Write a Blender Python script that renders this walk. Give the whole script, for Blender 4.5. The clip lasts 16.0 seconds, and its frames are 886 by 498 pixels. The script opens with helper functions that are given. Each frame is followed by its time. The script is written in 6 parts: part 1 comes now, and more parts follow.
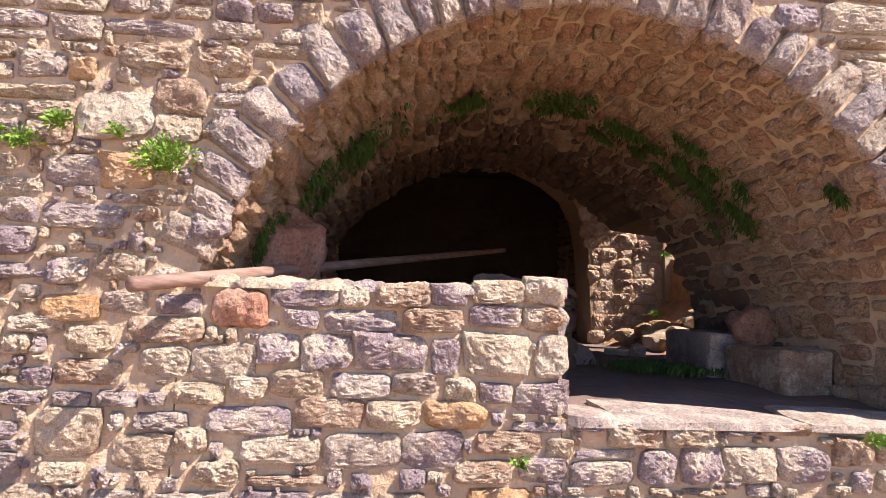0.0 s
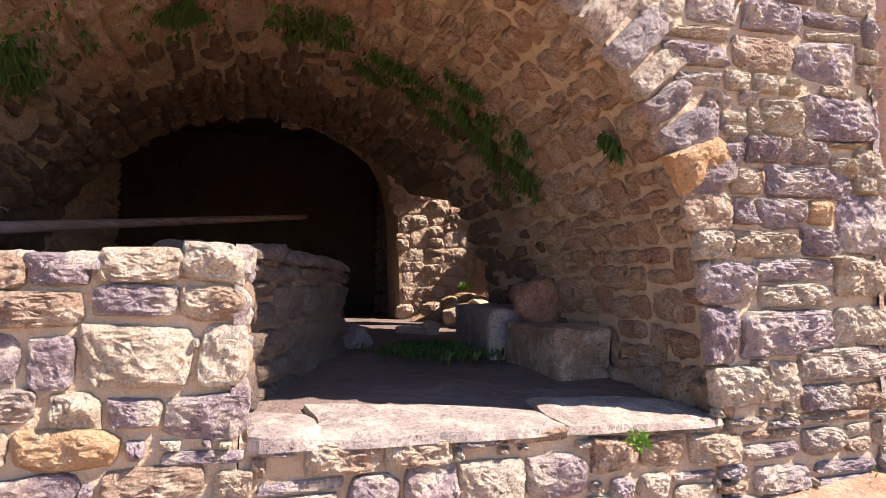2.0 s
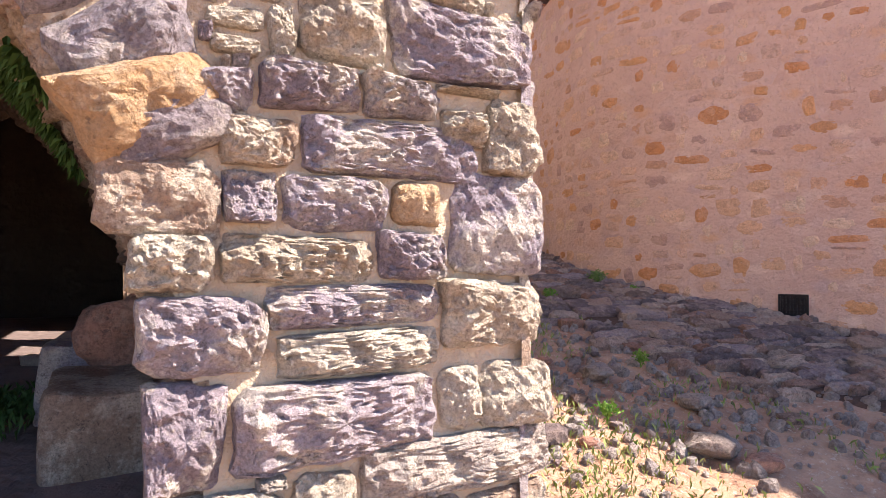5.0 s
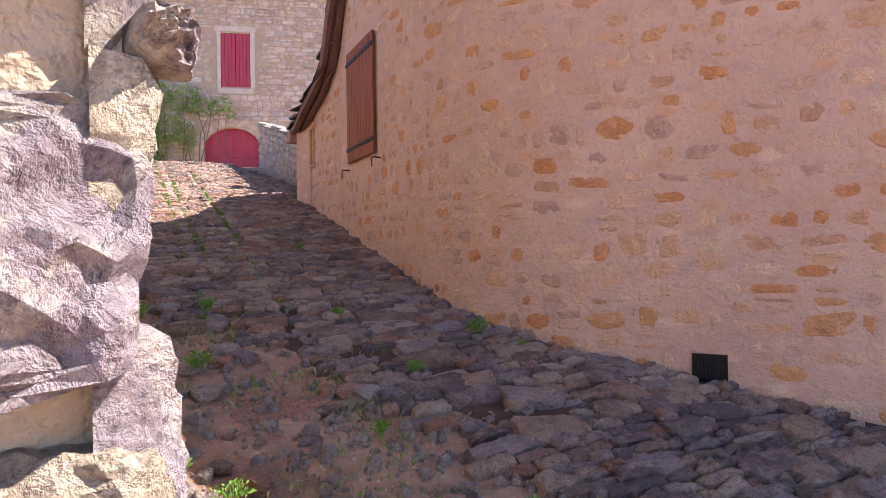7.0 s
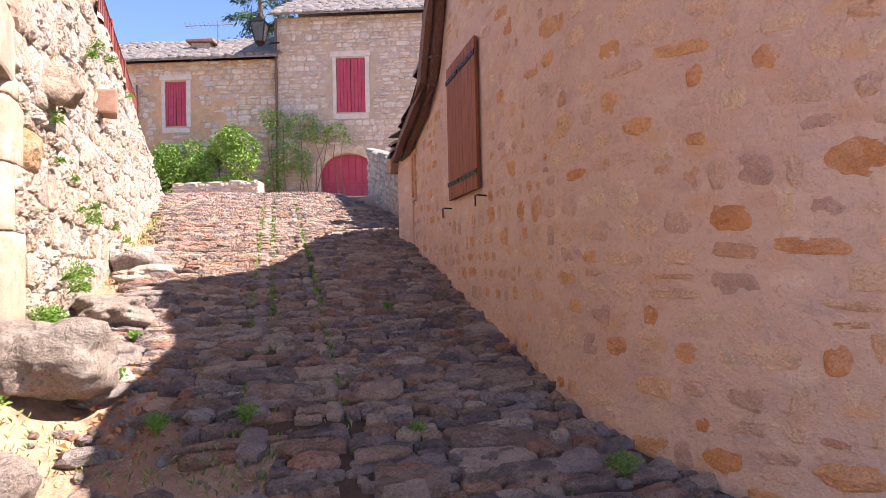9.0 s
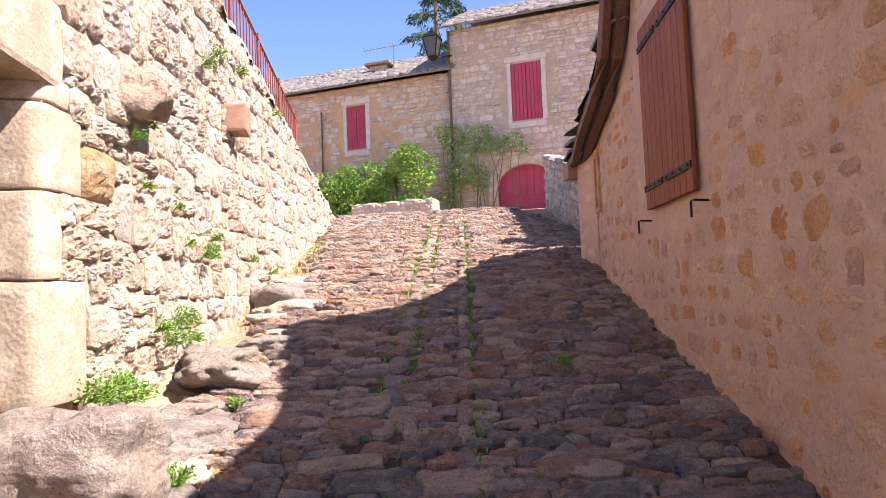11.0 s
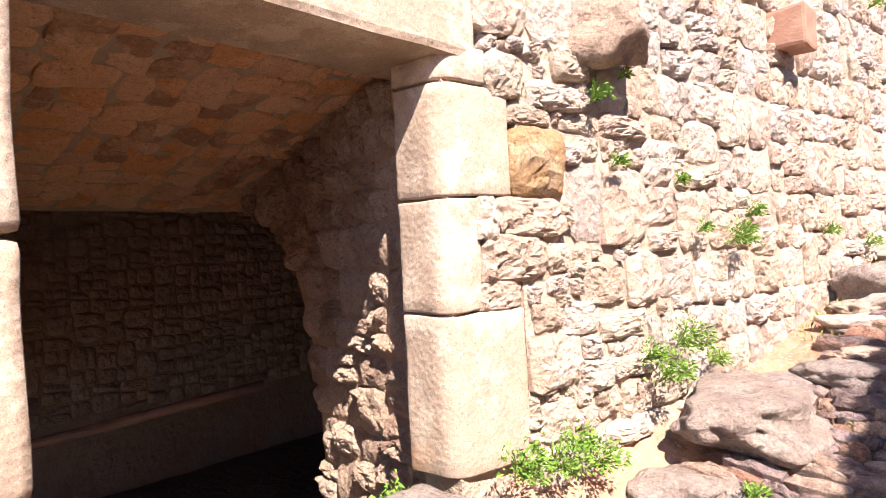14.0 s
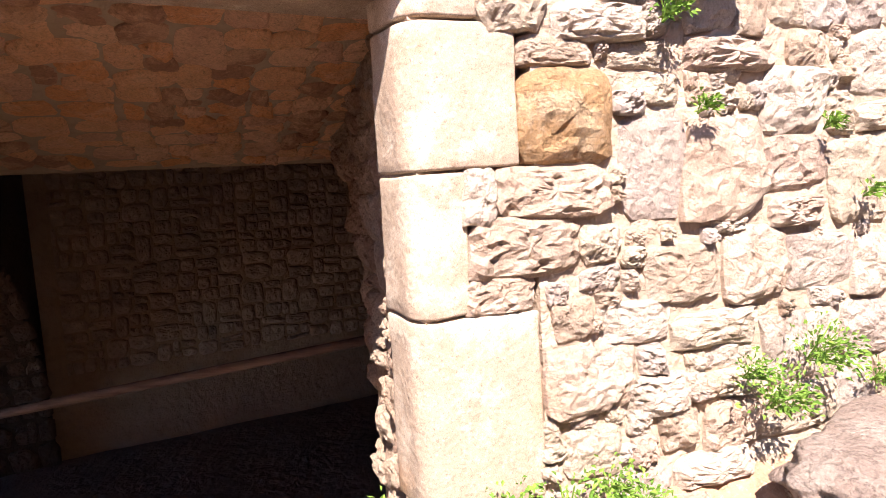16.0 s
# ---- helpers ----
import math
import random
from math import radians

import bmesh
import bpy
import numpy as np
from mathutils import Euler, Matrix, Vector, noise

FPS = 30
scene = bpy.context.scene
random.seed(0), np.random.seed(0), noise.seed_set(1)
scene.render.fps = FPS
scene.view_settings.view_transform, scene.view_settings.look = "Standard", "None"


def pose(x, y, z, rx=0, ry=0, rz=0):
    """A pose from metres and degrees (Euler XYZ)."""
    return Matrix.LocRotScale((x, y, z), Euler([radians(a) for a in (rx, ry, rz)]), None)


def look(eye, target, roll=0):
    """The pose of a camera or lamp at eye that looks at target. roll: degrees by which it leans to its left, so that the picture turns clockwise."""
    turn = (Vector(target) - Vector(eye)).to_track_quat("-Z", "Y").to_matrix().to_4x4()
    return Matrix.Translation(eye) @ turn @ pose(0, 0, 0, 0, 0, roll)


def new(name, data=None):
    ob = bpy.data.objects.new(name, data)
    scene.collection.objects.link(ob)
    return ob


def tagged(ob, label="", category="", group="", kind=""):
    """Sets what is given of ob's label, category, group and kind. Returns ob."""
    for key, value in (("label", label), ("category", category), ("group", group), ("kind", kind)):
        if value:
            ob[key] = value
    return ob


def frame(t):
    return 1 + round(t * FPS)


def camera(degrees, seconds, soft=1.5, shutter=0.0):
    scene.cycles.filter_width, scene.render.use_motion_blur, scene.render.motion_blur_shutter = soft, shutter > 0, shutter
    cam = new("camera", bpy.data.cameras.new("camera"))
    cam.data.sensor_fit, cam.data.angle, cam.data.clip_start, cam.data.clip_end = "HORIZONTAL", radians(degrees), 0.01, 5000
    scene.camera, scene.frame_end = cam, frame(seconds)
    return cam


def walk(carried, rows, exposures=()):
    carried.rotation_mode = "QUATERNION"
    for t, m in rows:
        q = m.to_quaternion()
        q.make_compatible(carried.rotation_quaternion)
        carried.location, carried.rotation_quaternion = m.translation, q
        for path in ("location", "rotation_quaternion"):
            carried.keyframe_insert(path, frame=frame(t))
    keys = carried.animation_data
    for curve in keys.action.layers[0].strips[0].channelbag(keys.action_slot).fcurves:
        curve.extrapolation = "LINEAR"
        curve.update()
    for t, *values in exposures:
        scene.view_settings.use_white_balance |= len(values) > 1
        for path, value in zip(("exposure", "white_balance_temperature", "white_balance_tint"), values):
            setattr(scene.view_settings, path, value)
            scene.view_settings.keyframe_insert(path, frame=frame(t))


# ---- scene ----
cam = camera(70.5, 16.0, soft=0.35)
PATH = [
    (0, (-3.465, -2.792, 1.217), (-3.338, -0.807, 1.427), 1.8),
    (0.5, (-3.354, -2.584, 1.228), (-2.988, -0.625, 1.396), 1.2),
    (1, (-3.125, -2.398, 1.257), (-2.62, -0.468, 1.4), 1.1),
    (1.5, (-2.919, -2.269, 1.266), (-2.363, -0.353, 1.402), 0.9),
    (2, (-2.709, -2.085, 1.264), (-2.124, -0.177, 1.394), 0.8),
    (2.5, (-2.493, -1.932, 1.297), (-1.883, -0.031, 1.419), 0.8),
    (3, (-2.185, -1.844, 1.32), (-1.553, 0.05, 1.439), 0.7),
    (3.5, (-1.94, -1.754, 1.348), (-1.29, 0.134, 1.464), 0.8),
    (4, (-1.661, -1.6, 1.35), (-0.966, 0.272, 1.461), 0.8),
    (4.5, (-1.381, -1.486, 1.414), (-0.581, 0.344, 1.52), 0.7),
    (5, (-1.006, -1.398, 1.432), (-0.097, 0.381, 1.529), 0.6),
    (5.2, (-0.872, -1.378, 1.45), (0.056, 0.39, 1.548), 0.5),
    (7.3, (0.025, -0.243, 2.074), (1.25, 1.338, 2.07), -0.9),
    (7.5, (0.127, -0.124, 2.085), (1.335, 1.471, 2.087), -0.9),
    (8, (0.293, 0.131, 2.244), (1.407, 1.792, 2.271), -1.0),
    (8.5, (0.509, 0.412, 2.263), (1.514, 2.141, 2.3), -1.3),
    (8.7, (0.612, 0.531, 2.332), (1.566, 2.288, 2.376), -1.3),
    (10.8, (1.346, 1.915, 2.613), (1.75, 3.871, 2.722), -2.1),
    (11, (1.377, 2.07, 2.613), (1.7, 4.04, 2.726), -2.3),
    (11.5, (1.425, 2.376, 2.689), (1.532, 4.37, 2.81), -2.4),
    (12, (1.519, 2.657, 2.672), (1.38, 4.648, 2.8), -2.9),
    (12.5, (1.621, 2.916, 2.786), (1.145, 4.854, 2.921), -3.1),
    (13, (1.581, 3.126, 2.776), (0.762, 4.948, 2.884), -3.4),
    (13.5, (1.538, 3.328, 2.9), (0.386, 4.961, 2.966), -3.2),
    (14, (1.527, 3.504, 2.925), (0.152, 4.957, 2.926), -3.0),
    (14.5, (1.552, 3.768, 2.986), (0.019, 5.052, 2.941), -3.4),
    (15, (1.595, 3.931, 2.976), (-0.073, 5.032, 2.887), -3.3),
    (15.5, (1.579, 4.24, 2.999), (-0.17, 5.202, 2.884), -3.4),
    (16, (1.615, 4.39, 3.071), (-0.179, 5.251, 2.863), -3.4),
]
EXPOSURES = [(0, 1.36, 6650, 26), (2.5, 1.54, 6520, 25), (5, 1.74, 6350, 23), (7.5, 1.64, 6250, 22), (11, 1.66, 6280, 22), (13.5, 1.7, 6430, 26), (16, 1.78, 6380, 27)]
walk(cam, [(t, look(eye, target, roll)) for t, eye, target, roll in PATH], EXPOSURES)
# ---- light ----
SUN_FROM = Vector((0.74, -0.40, 1.0)).normalized()
world = bpy.data.worlds.new("world")
scene.world = world
world.use_nodes = True
wt = world.node_tree
bg = wt.nodes["Background"]
sky = wt.nodes.new("ShaderNodeTexSky")
sky.sky_type = "NISHITA"
sky.sun_disc = False
sky.sun_elevation = math.asin(SUN_FROM.z)
sky.sun_rotation = math.atan2(SUN_FROM.x, SUN_FROM.y)
sky.altitude = 1500
sky.dust_density = 0.0
sky.air_density = 0.7
sky.ozone_density = 2.5
bg.inputs[1].default_value = 0.125
wt.links.new(sky.outputs[0], bg.inputs[0])
sun_data = bpy.data.lights.new("sun", "SUN")
sun_data.energy = 5.0
sun_data.angle = radians(0.5)
sun_data.color = (1.0, 0.92, 0.8)
sun = new("sun", sun_data)
sun.rotation_euler = (-SUN_FROM).to_track_quat("-Z", "Y").to_euler()


# ---- materials ----
class Nodes:
    """Short hands for one material's node tree."""

    def __init__(self, name, rough=0.85):
        self.mat = bpy.data.materials.new(name)
        self.mat.use_nodes = True
        self.t = self.mat.node_tree
        self.p = self.t.nodes["Principled BSDF"]
        self.p.inputs["Roughness"].default_value = rough
        self.p.inputs["Specular IOR Level"].default_value = 0.25

    def n(self, kind, **values):
        node = self.t.nodes.new(kind)
        for k, v in values.items():
            node.inputs[k.replace("_", " ")].default_value = v
        return node

    def link(self, a, b):
        self.t.links.new(a, b)

    def coords(self, which="Generated"):
        if which == "World":
            return self.t.nodes.new("ShaderNodeNewGeometry").outputs["Position"]
        return self.t.nodes.new("ShaderNodeTexCoord").outputs[which]

    def noise(self, co, scale, detail=4.0, rough=0.6):
        node = self.n("ShaderNodeTexNoise", Scale=scale, Detail=detail, Roughness=rough)
        self.link(co, node.inputs["Vector"])
        return node.outputs["Fac"]

    def ramp(self, fac, stops, sharp=False):
        node = self.t.nodes.new("ShaderNodeValToRGB")
        node.color_ramp.interpolation = "CONSTANT" if sharp else "LINEAR"
        while len(node.color_ramp.elements) < len(stops):
            node.color_ramp.elements.new(0.5)
        for el, (pos, col) in zip(node.color_ramp.elements, stops):
            el.position = pos
            el.color = (*col, 1) if len(col) == 3 else col
        self.link(fac, node.inputs["Fac"])
        return node.outputs["Color"]

    def mix(self, fac, a, b, mode="MIX"):
        node = self.t.nodes.new("ShaderNodeMix")
        node.data_type, node.blend_type = "RGBA", mode
        for socket, value in ((node.inputs[0], fac), (node.inputs[6], a), (node.inputs[7], b)):
            if isinstance(value, (int, float)):
                socket.default_value = value
            elif isinstance(value, tuple):
                socket.default_value = (*value, 1)
            else:
                self.link(value, socket)
        return node.outputs[2]

    def math(self, op, a, b=0.0):
        node = self.t.nodes.new("ShaderNodeMath")
        node.operation = op
        for socket, value in zip(node.inputs, (a, b)):
            if isinstance(value, (int, float)):
                socket.default_value = value
            else:
                self.link(value, socket)
        return node.outputs[0]

    def random(self):
        """A number for each piece: by object for single pieces, by island for joined ones."""
        a = self.t.nodes.new("ShaderNodeObjectInfo").outputs["Random"]
        b = self.t.nodes.new("ShaderNodeNewGeometry").outputs["Random Per Island"]
        return self.math("FRACT", self.math("ADD", self.math("MULTIPLY", a, 7.31), self.math("MULTIPLY", b, 3.17)))

    def bump(self, height, strength, distance=0.02, normal=None):
        node = self.n("ShaderNodeBump", Strength=strength, Distance=distance)
        self.link(height, node.inputs["Height"])
        if normal is not None:
            self.link(normal, node.inputs["Normal"])
        return node.outputs["Normal"]

    def done(self, colour, normal=None):
        if isinstance(colour, tuple):
            self.p.inputs["Base Color"].default_value = (*colour, 1)
        else:
            self.link(colour, self.p.inputs["Base Color"])
        if normal is not None:
            self.link(normal, self.p.inputs["Normal"])
        return self.mat


def stone_material(name, palette, lichen=(0.62, 0.56, 0.45), lichen_amount=0.45, bump=0.9, grain=38.0, rust=0.25, dark=0.42, worn=1.0, relief=1.0):
    """Hewn stone: a colour for each piece, mottling, pale weathering, rust stains and a rough skin."""
    k = Nodes(name, 0.9)
    co = k.coords("World")
    step = 1.0 / len(palette)
    base = k.ramp(k.random(), [(i * step, c) for i, c in enumerate(palette)], sharp=True)
    mott = k.noise(co, 9.0, 5, 0.65)
    base = k.mix(k.ramp(mott, [(0.3, (0, 0, 0)), (0.75, (1, 1, 1))]), k.mix(dark, base, (0.10, 0.075, 0.065)), base)
    pale = k.ramp(k.noise(co, 5.0, 6, 0.7), [(0.49, (0, 0, 0)), (0.57, (lichen_amount,) * 3)])
    base = k.mix(pale, base, lichen)
    rusty = k.ramp(k.noise(co, 2.6, 5, 0.6), [(0.60, (0, 0, 0)), (0.74, (rust,) * 3)])
    base = k.mix(rusty, base, (0.38, 0.17, 0.06))
    fine = k.noise(co, grain * 3, 3, 0.7)
    base = k.mix(k.ramp(fine, [(0.38, (0.42,) * 3), (0.58, (1.0,) * 3)]), k.mix(0.7 * worn, base, (0.05, 0.035, 0.03)), base)
    pits = k.ramp(k.noise(co, grain * 1.4, 5, 0.75), [(0.34, (0.75 * worn,) * 3), (0.44, (0.0,) * 3)])
    base = k.mix(pits, base, (0.07, 0.05, 0.045))
    bright = k.ramp(k.noise(co, grain * 0.9, 4, 0.7), [(0.58, (0,) * 3), (0.72, (0.5,) * 3)])
    base = k.mix(bright, base, lichen)
    crag = k.noise(co, grain, 6, 0.72)
    chip = k.t.nodes.new("ShaderNodeTexVoronoi")
    chip.inputs["Scale"].default_value = grain * 0.55
    k.link(co, chip.inputs["Vector"])
    nrm = k.bump(chip.outputs["Distance"], bump * 0.6, 0.022 * relief)
    nrm = k.bump(crag, bump, 0.034 * relief, nrm)
    ridge = k.n("ShaderNodeTexNoise", Scale=grain * 0.3, Detail=5.0, Roughness=0.6)
    ridge.noise_type = "RIDGED_MULTIFRACTAL"
    k.link(co, ridge.inputs["Vector"])
    nrm = k.bump(ridge.outputs["Fac"], bump * 0.7, 0.022 * relief, nrm)
    return k.done(base, nrm)


def mortar_material(name, a, b, c):
    k = Nodes(name, 0.95)
    co = k.coords("World")
    base = k.mix(k.ramp(k.noise(co, 3.0, 5), [(0.35, (0, 0, 0)), (0.65, (1, 1, 1))]), a, b)
    base = k.mix(k.ramp(k.noise(co, 14.0, 5), [(0.5, (0, 0, 0)), (0.8, (0.7,) * 3)]), base, c)
    nrm = k.bump(k.noise(co, 90.0, 4, 0.7), 0.5, 0.01)
    nrm = k.bump(k.noise(co, 11.0, 5, 0.6), 0.8, 0.05, nrm)
    return k.done(base, nrm)


def simple_material(name, a, b, scale=8.0, rough=0.7, bump=0.3, grain=60.0, metal=0.0):
    """One paint or one matter in two tones, with a fine skin."""
    k = Nodes(name, rough)
    k.p.inputs["Metallic"].default_value = metal
    co = k.coords("World")
    base = k.mix(k.ramp(k.noise(co, scale, 5), [(0.35, (0, 0, 0)), (0.68, (1, 1, 1))]), a, b)
    return k.done(base, k.bump(k.noise(co, grain, 4), bump, 0.01))


def wood_material(name, a, b, along=(1, 1, 0.06), rough=0.65):
    k = Nodes(name, rough)
    m = k.n("ShaderNodeMapping")
    m.inputs["Scale"].default_value = along
    k.link(k.coords("World"), m.inputs["Vector"])
    grain = k.noise(m.outputs[0], 45.0, 5, 0.6)
    base = k.mix(k.ramp(grain, [(0.35, (0, 0, 0)), (0.65, (1, 1, 1))]), a, b)
    base = k.mix(k.math("MULTIPLY", k.random(), 0.35), base, a)
    return k.done(base, k.bump(grain, 0.5, 0.006))


def leaf_material(name, a, b):
    k = Nodes(name, 0.75)
    base = k.mix(k.random(), a, b)
    return k.done(base)


PALETTE_FRONT = [(0.537, 0.461, 0.461), (0.651, 0.537, 0.378), (0.398, 0.333, 0.349), (0.704, 0.607, 0.44), (0.51, 0.44, 0.405),
                 (0.472, 0.403, 0.418), (0.669, 0.554, 0.387), (0.528, 0.378, 0.255), (0.581, 0.502, 0.414), (0.739, 0.651, 0.493), (0.44, 0.365, 0.376)]
M_FRONT = stone_material("wall stone", PALETTE_FRONT, lichen=(0.791, 0.704, 0.524), lichen_amount=0.6, dark=0.36, worn=0.8, bump=1.0, relief=1.30)
M_VOUSS = stone_material("arch stone", [(0.46, 0.41, 0.38), (0.39, 0.34, 0.34), (0.58, 0.49, 0.38), (0.36, 0.30, 0.29), (0.62, 0.52, 0.38)], lichen=(0.72, 0.63, 0.48), rust=0.12, worn=0.85, relief=1.50)
M_VAULT = stone_material("vault stone", [(0.558, 0.385, 0.23), (0.59, 0.435, 0.271), (0.492, 0.328, 0.205), (0.525, 0.402, 0.279), (0.541, 0.336, 0.213)], lichen=(0.59, 0.476, 0.344), rust=0.35, dark=0.34, worn=0.8, relief=1.70)
M_SIDE = stone_material("pale wall stone", [(0.636, 0.525, 0.384), (0.551, 0.426, 0.304), (0.687, 0.581, 0.457), (0.551, 0.459, 0.377), (0.636, 0.483, 0.353), (0.603, 0.516, 0.433), (0.67, 0.557, 0.409), (0.586, 0.442, 0.337)], lichen=(0.652, 0.565, 0.448), rust=0.3, dark=0.28, worn=0.42, bump=0.85, relief=1.15)
M_JAMB = stone_material("dressed stone", [(0.583, 0.466, 0.339), (0.541, 0.424, 0.297)], lichen=(0.721, 0.625, 0.477), bump=0.16, grain=90.0, rust=0.5, worn=0.75, dark=0.35)
M_COBBLE = stone_material("cobble stone", [(0.431, 0.267, 0.185), (0.284, 0.211, 0.193), (0.568, 0.413, 0.3), (0.363, 0.275, 0.25), (0.451, 0.241, 0.154), (0.225, 0.168, 0.154), (0.627, 0.473, 0.354), (0.323, 0.215, 0.158), (0.431, 0.335, 0.304), (0.51, 0.344, 0.239)], lichen=(0.588, 0.447, 0.331), lichen_amount=0.35, bump=0.95, grain=34.0, rust=0.25, dark=0.4, worn=0.75, relief=1.40)
M_FARSTONE = stone_material("house stone", [(0.54, 0.44, 0.34), (0.62, 0.53, 0.43), (0.46, 0.37, 0.29), (0.66, 0.58, 0.48), (0.52, 0.45, 0.39), (0.58, 0.46, 0.33)], lichen=(0.66, 0.57, 0.46), bump=0.6, grain=22.0, rust=0.25, dark=0.35, worn=0.7)
M_FARMORTAR = mortar_material("weathered house mortar", (0.36, 0.28, 0.20), (0.42, 0.33, 0.24), (0.28, 0.21, 0.15))
M_ROCK = stone_material("boulder rock", [(0.414, 0.343, 0.29), (0.378, 0.317, 0.273), (0.44, 0.352, 0.282)], lichen=(0.51, 0.449, 0.37), lichen_amount=0.5, bump=1.0, grain=24.0, worn=0.7, dark=0.35, relief=1.50)
M_REDROCK = stone_material("red rock", [(0.48, 0.235, 0.15), (0.52, 0.27, 0.17)], lichen=(0.45, 0.33, 0.24), bump=1.0, grain=16.0)
M_ORANGE = stone_material("ochre stone", [(0.636, 0.425, 0.224), (0.585, 0.365, 0.172)], lichen=(0.688, 0.561, 0.378), bump=1.0, dark=0.3, worn=0.6, rust=0.5)
M_MORTAR = mortar_material("sandy mortar", (0.444, 0.34, 0.221), (0.491, 0.396, 0.269), (0.333, 0.254, 0.175))
M_DARKMORTAR = mortar_material("vault mortar", (0.40, 0.28, 0.18), (0.46, 0.33, 0.22), (0.32, 0.22, 0.15))
# Near-black base colour stands in for the unlit depth of the room.
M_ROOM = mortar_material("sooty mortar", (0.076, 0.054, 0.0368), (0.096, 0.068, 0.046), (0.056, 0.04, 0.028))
M_ROOMSTONE = stone_material("sooty stone", [(0.66, 0.54, 0.40), (0.60, 0.49, 0.36), (0.70, 0.57, 0.42)], lichen=(0.56, 0.47, 0.35), rust=0.1, worn=0.3, bump=0.5)
# Albedo raised and warmed in place of light bounced off the sunlit bank.
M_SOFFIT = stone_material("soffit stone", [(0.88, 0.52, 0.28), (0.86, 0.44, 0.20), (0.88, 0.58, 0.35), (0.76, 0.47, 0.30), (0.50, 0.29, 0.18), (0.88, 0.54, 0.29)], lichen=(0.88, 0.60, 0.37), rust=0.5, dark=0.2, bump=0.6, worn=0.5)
# Dark copy of the vault stone, painting in shade at the deep end.
M_VAULTSHADE = stone_material("soot-stained stone", [(0.15, 0.1, 0.065), (0.125, 0.085, 0.055), (0.17, 0.11, 0.07)], lichen=(0.15, 0.115, 0.08), rust=0.1, worn=0.5, bump=0.6)
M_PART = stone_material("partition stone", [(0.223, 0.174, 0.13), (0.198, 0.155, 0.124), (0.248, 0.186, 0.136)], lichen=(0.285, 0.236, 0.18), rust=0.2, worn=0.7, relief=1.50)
M_REVEAL = stone_material("reveal stone", [(0.66, 0.49, 0.34), (0.58, 0.43, 0.31), (0.70, 0.55, 0.40), (0.52, 0.36, 0.25)], lichen=(0.70, 0.57, 0.42), rust=0.3, dark=0.3, worn=0.6, relief=1.50)
# Mortar darkened for shade, in the deep vault and the partition core.
M_SHADEMORTAR = mortar_material("smoke-stained mortar", (0.20, 0.14, 0.095), (0.25, 0.175, 0.12), (0.14, 0.10, 0.07))
M_PALEMORTAR = mortar_material("pale mortar", (0.48, 0.38, 0.28), (0.42, 0.33, 0.24), (0.30, 0.235, 0.175))


def ground_material():
    k = Nodes("earth", 0.95)
    co = k.coords("World")
    base = k.mix(k.ramp(k.noise(co, 1.3, 6), [(0.4, (0, 0, 0)), (0.62, (1, 1, 1))]), (0.47, 0.252, 0.151), (0.515, 0.336, 0.213))
    base = k.mix(k.ramp(k.noise(co, 7.0, 6, 0.7), [(0.48, (0, 0, 0)), (0.66, (0.85,) * 3)]), base, (0.224, 0.129, 0.0784))
    base = k.mix(k.ramp(k.noise(co, 28.0, 5, 0.75), [(0.56, (0, 0, 0)), (0.64, (0.8,) * 3)]), base, (0.627, 0.504, 0.37))
    base = k.mix(k.ramp(k.noise(co, 60.0, 4, 0.7), [(0.55, (0, 0, 0)), (0.75, (0.6,) * 3)]), base, (0.56, 0.47, 0.358))
    nrm = k.bump(k.noise(co, 120.0, 4, 0.7), 0.5, 0.01)
    nrm = k.bump(k.noise(co, 16.0, 6, 0.65), 0.9, 0.05, nrm)
    return k.done(base, nrm)


def render_material():
    """The pink lime wash between the stones of the house, with stones faintly through it."""
    k = Nodes("pink lime render", 0.92)
    co = k.coords("World")
    base = k.mix(k.ramp(k.noise(co, 1.1, 5), [(0.38, (0, 0, 0)), (0.62, (1, 1, 1))]), (0.655, 0.427, 0.312), (0.728, 0.495, 0.36))
    m = k.n("ShaderNodeMapping")
    m.inputs["Scale"].default_value = (3.6, 3.6, 7.5)
    k.link(co, m.inputs["Vector"])
    cell = k.t.nodes.new("ShaderNodeTexVoronoi")
    cell.inputs["Scale"].default_value = 1.0
    k.link(m.outputs[0], cell.inputs["Vector"])
    tone = k.ramp(cell.outputs["Color"], [(0.2, (0.707, 0.417, 0.24)), (0.5, (0.603, 0.407, 0.336)), (0.8, (0.79, 0.563, 0.403))])
    inside = k.ramp(k.math("ADD", cell.outputs["Distance"], k.math("MULTIPLY", k.noise(co, 16.0, 4), 0.35)), [(0.38, (0.95,) * 3), (0.62, (0, 0, 0))])
    base = k.mix(inside, base, tone)
    base = k.mix(k.ramp(k.noise(co, 22.0, 5, 0.7), [(0.55, (0, 0, 0)), (0.78, (0.5,) * 3)]), base, (0.395, 0.252, 0.192))
    base = k.mix(k.ramp(k.noise(co, 5.5, 6, 0.7), [(0.52, (0, 0, 0)), (0.68, (0.5,) * 3)]), base, (0.541, 0.349, 0.269))
    base = k.mix(k.ramp(k.noise(co, 34.0, 5, 0.75), [(0.58, (0, 0, 0)), (0.68, (0.5,) * 3)]), base, (0.354, 0.213, 0.163))
    base = k.mix(k.ramp(k.noise(co, 46.0, 5, 0.75), [(0.60, (0, 0, 0)), (0.70, (0.6,) * 3)]), base, (0.77, 0.572, 0.461))
    nrm = k.bump(k.noise(co, 110.0, 4, 0.7), 0.5, 0.012)
    nrm = k.bump(k.noise(co, 13.0, 6, 0.68), 0.85, 0.05, nrm)
    return k.done(base, nrm)


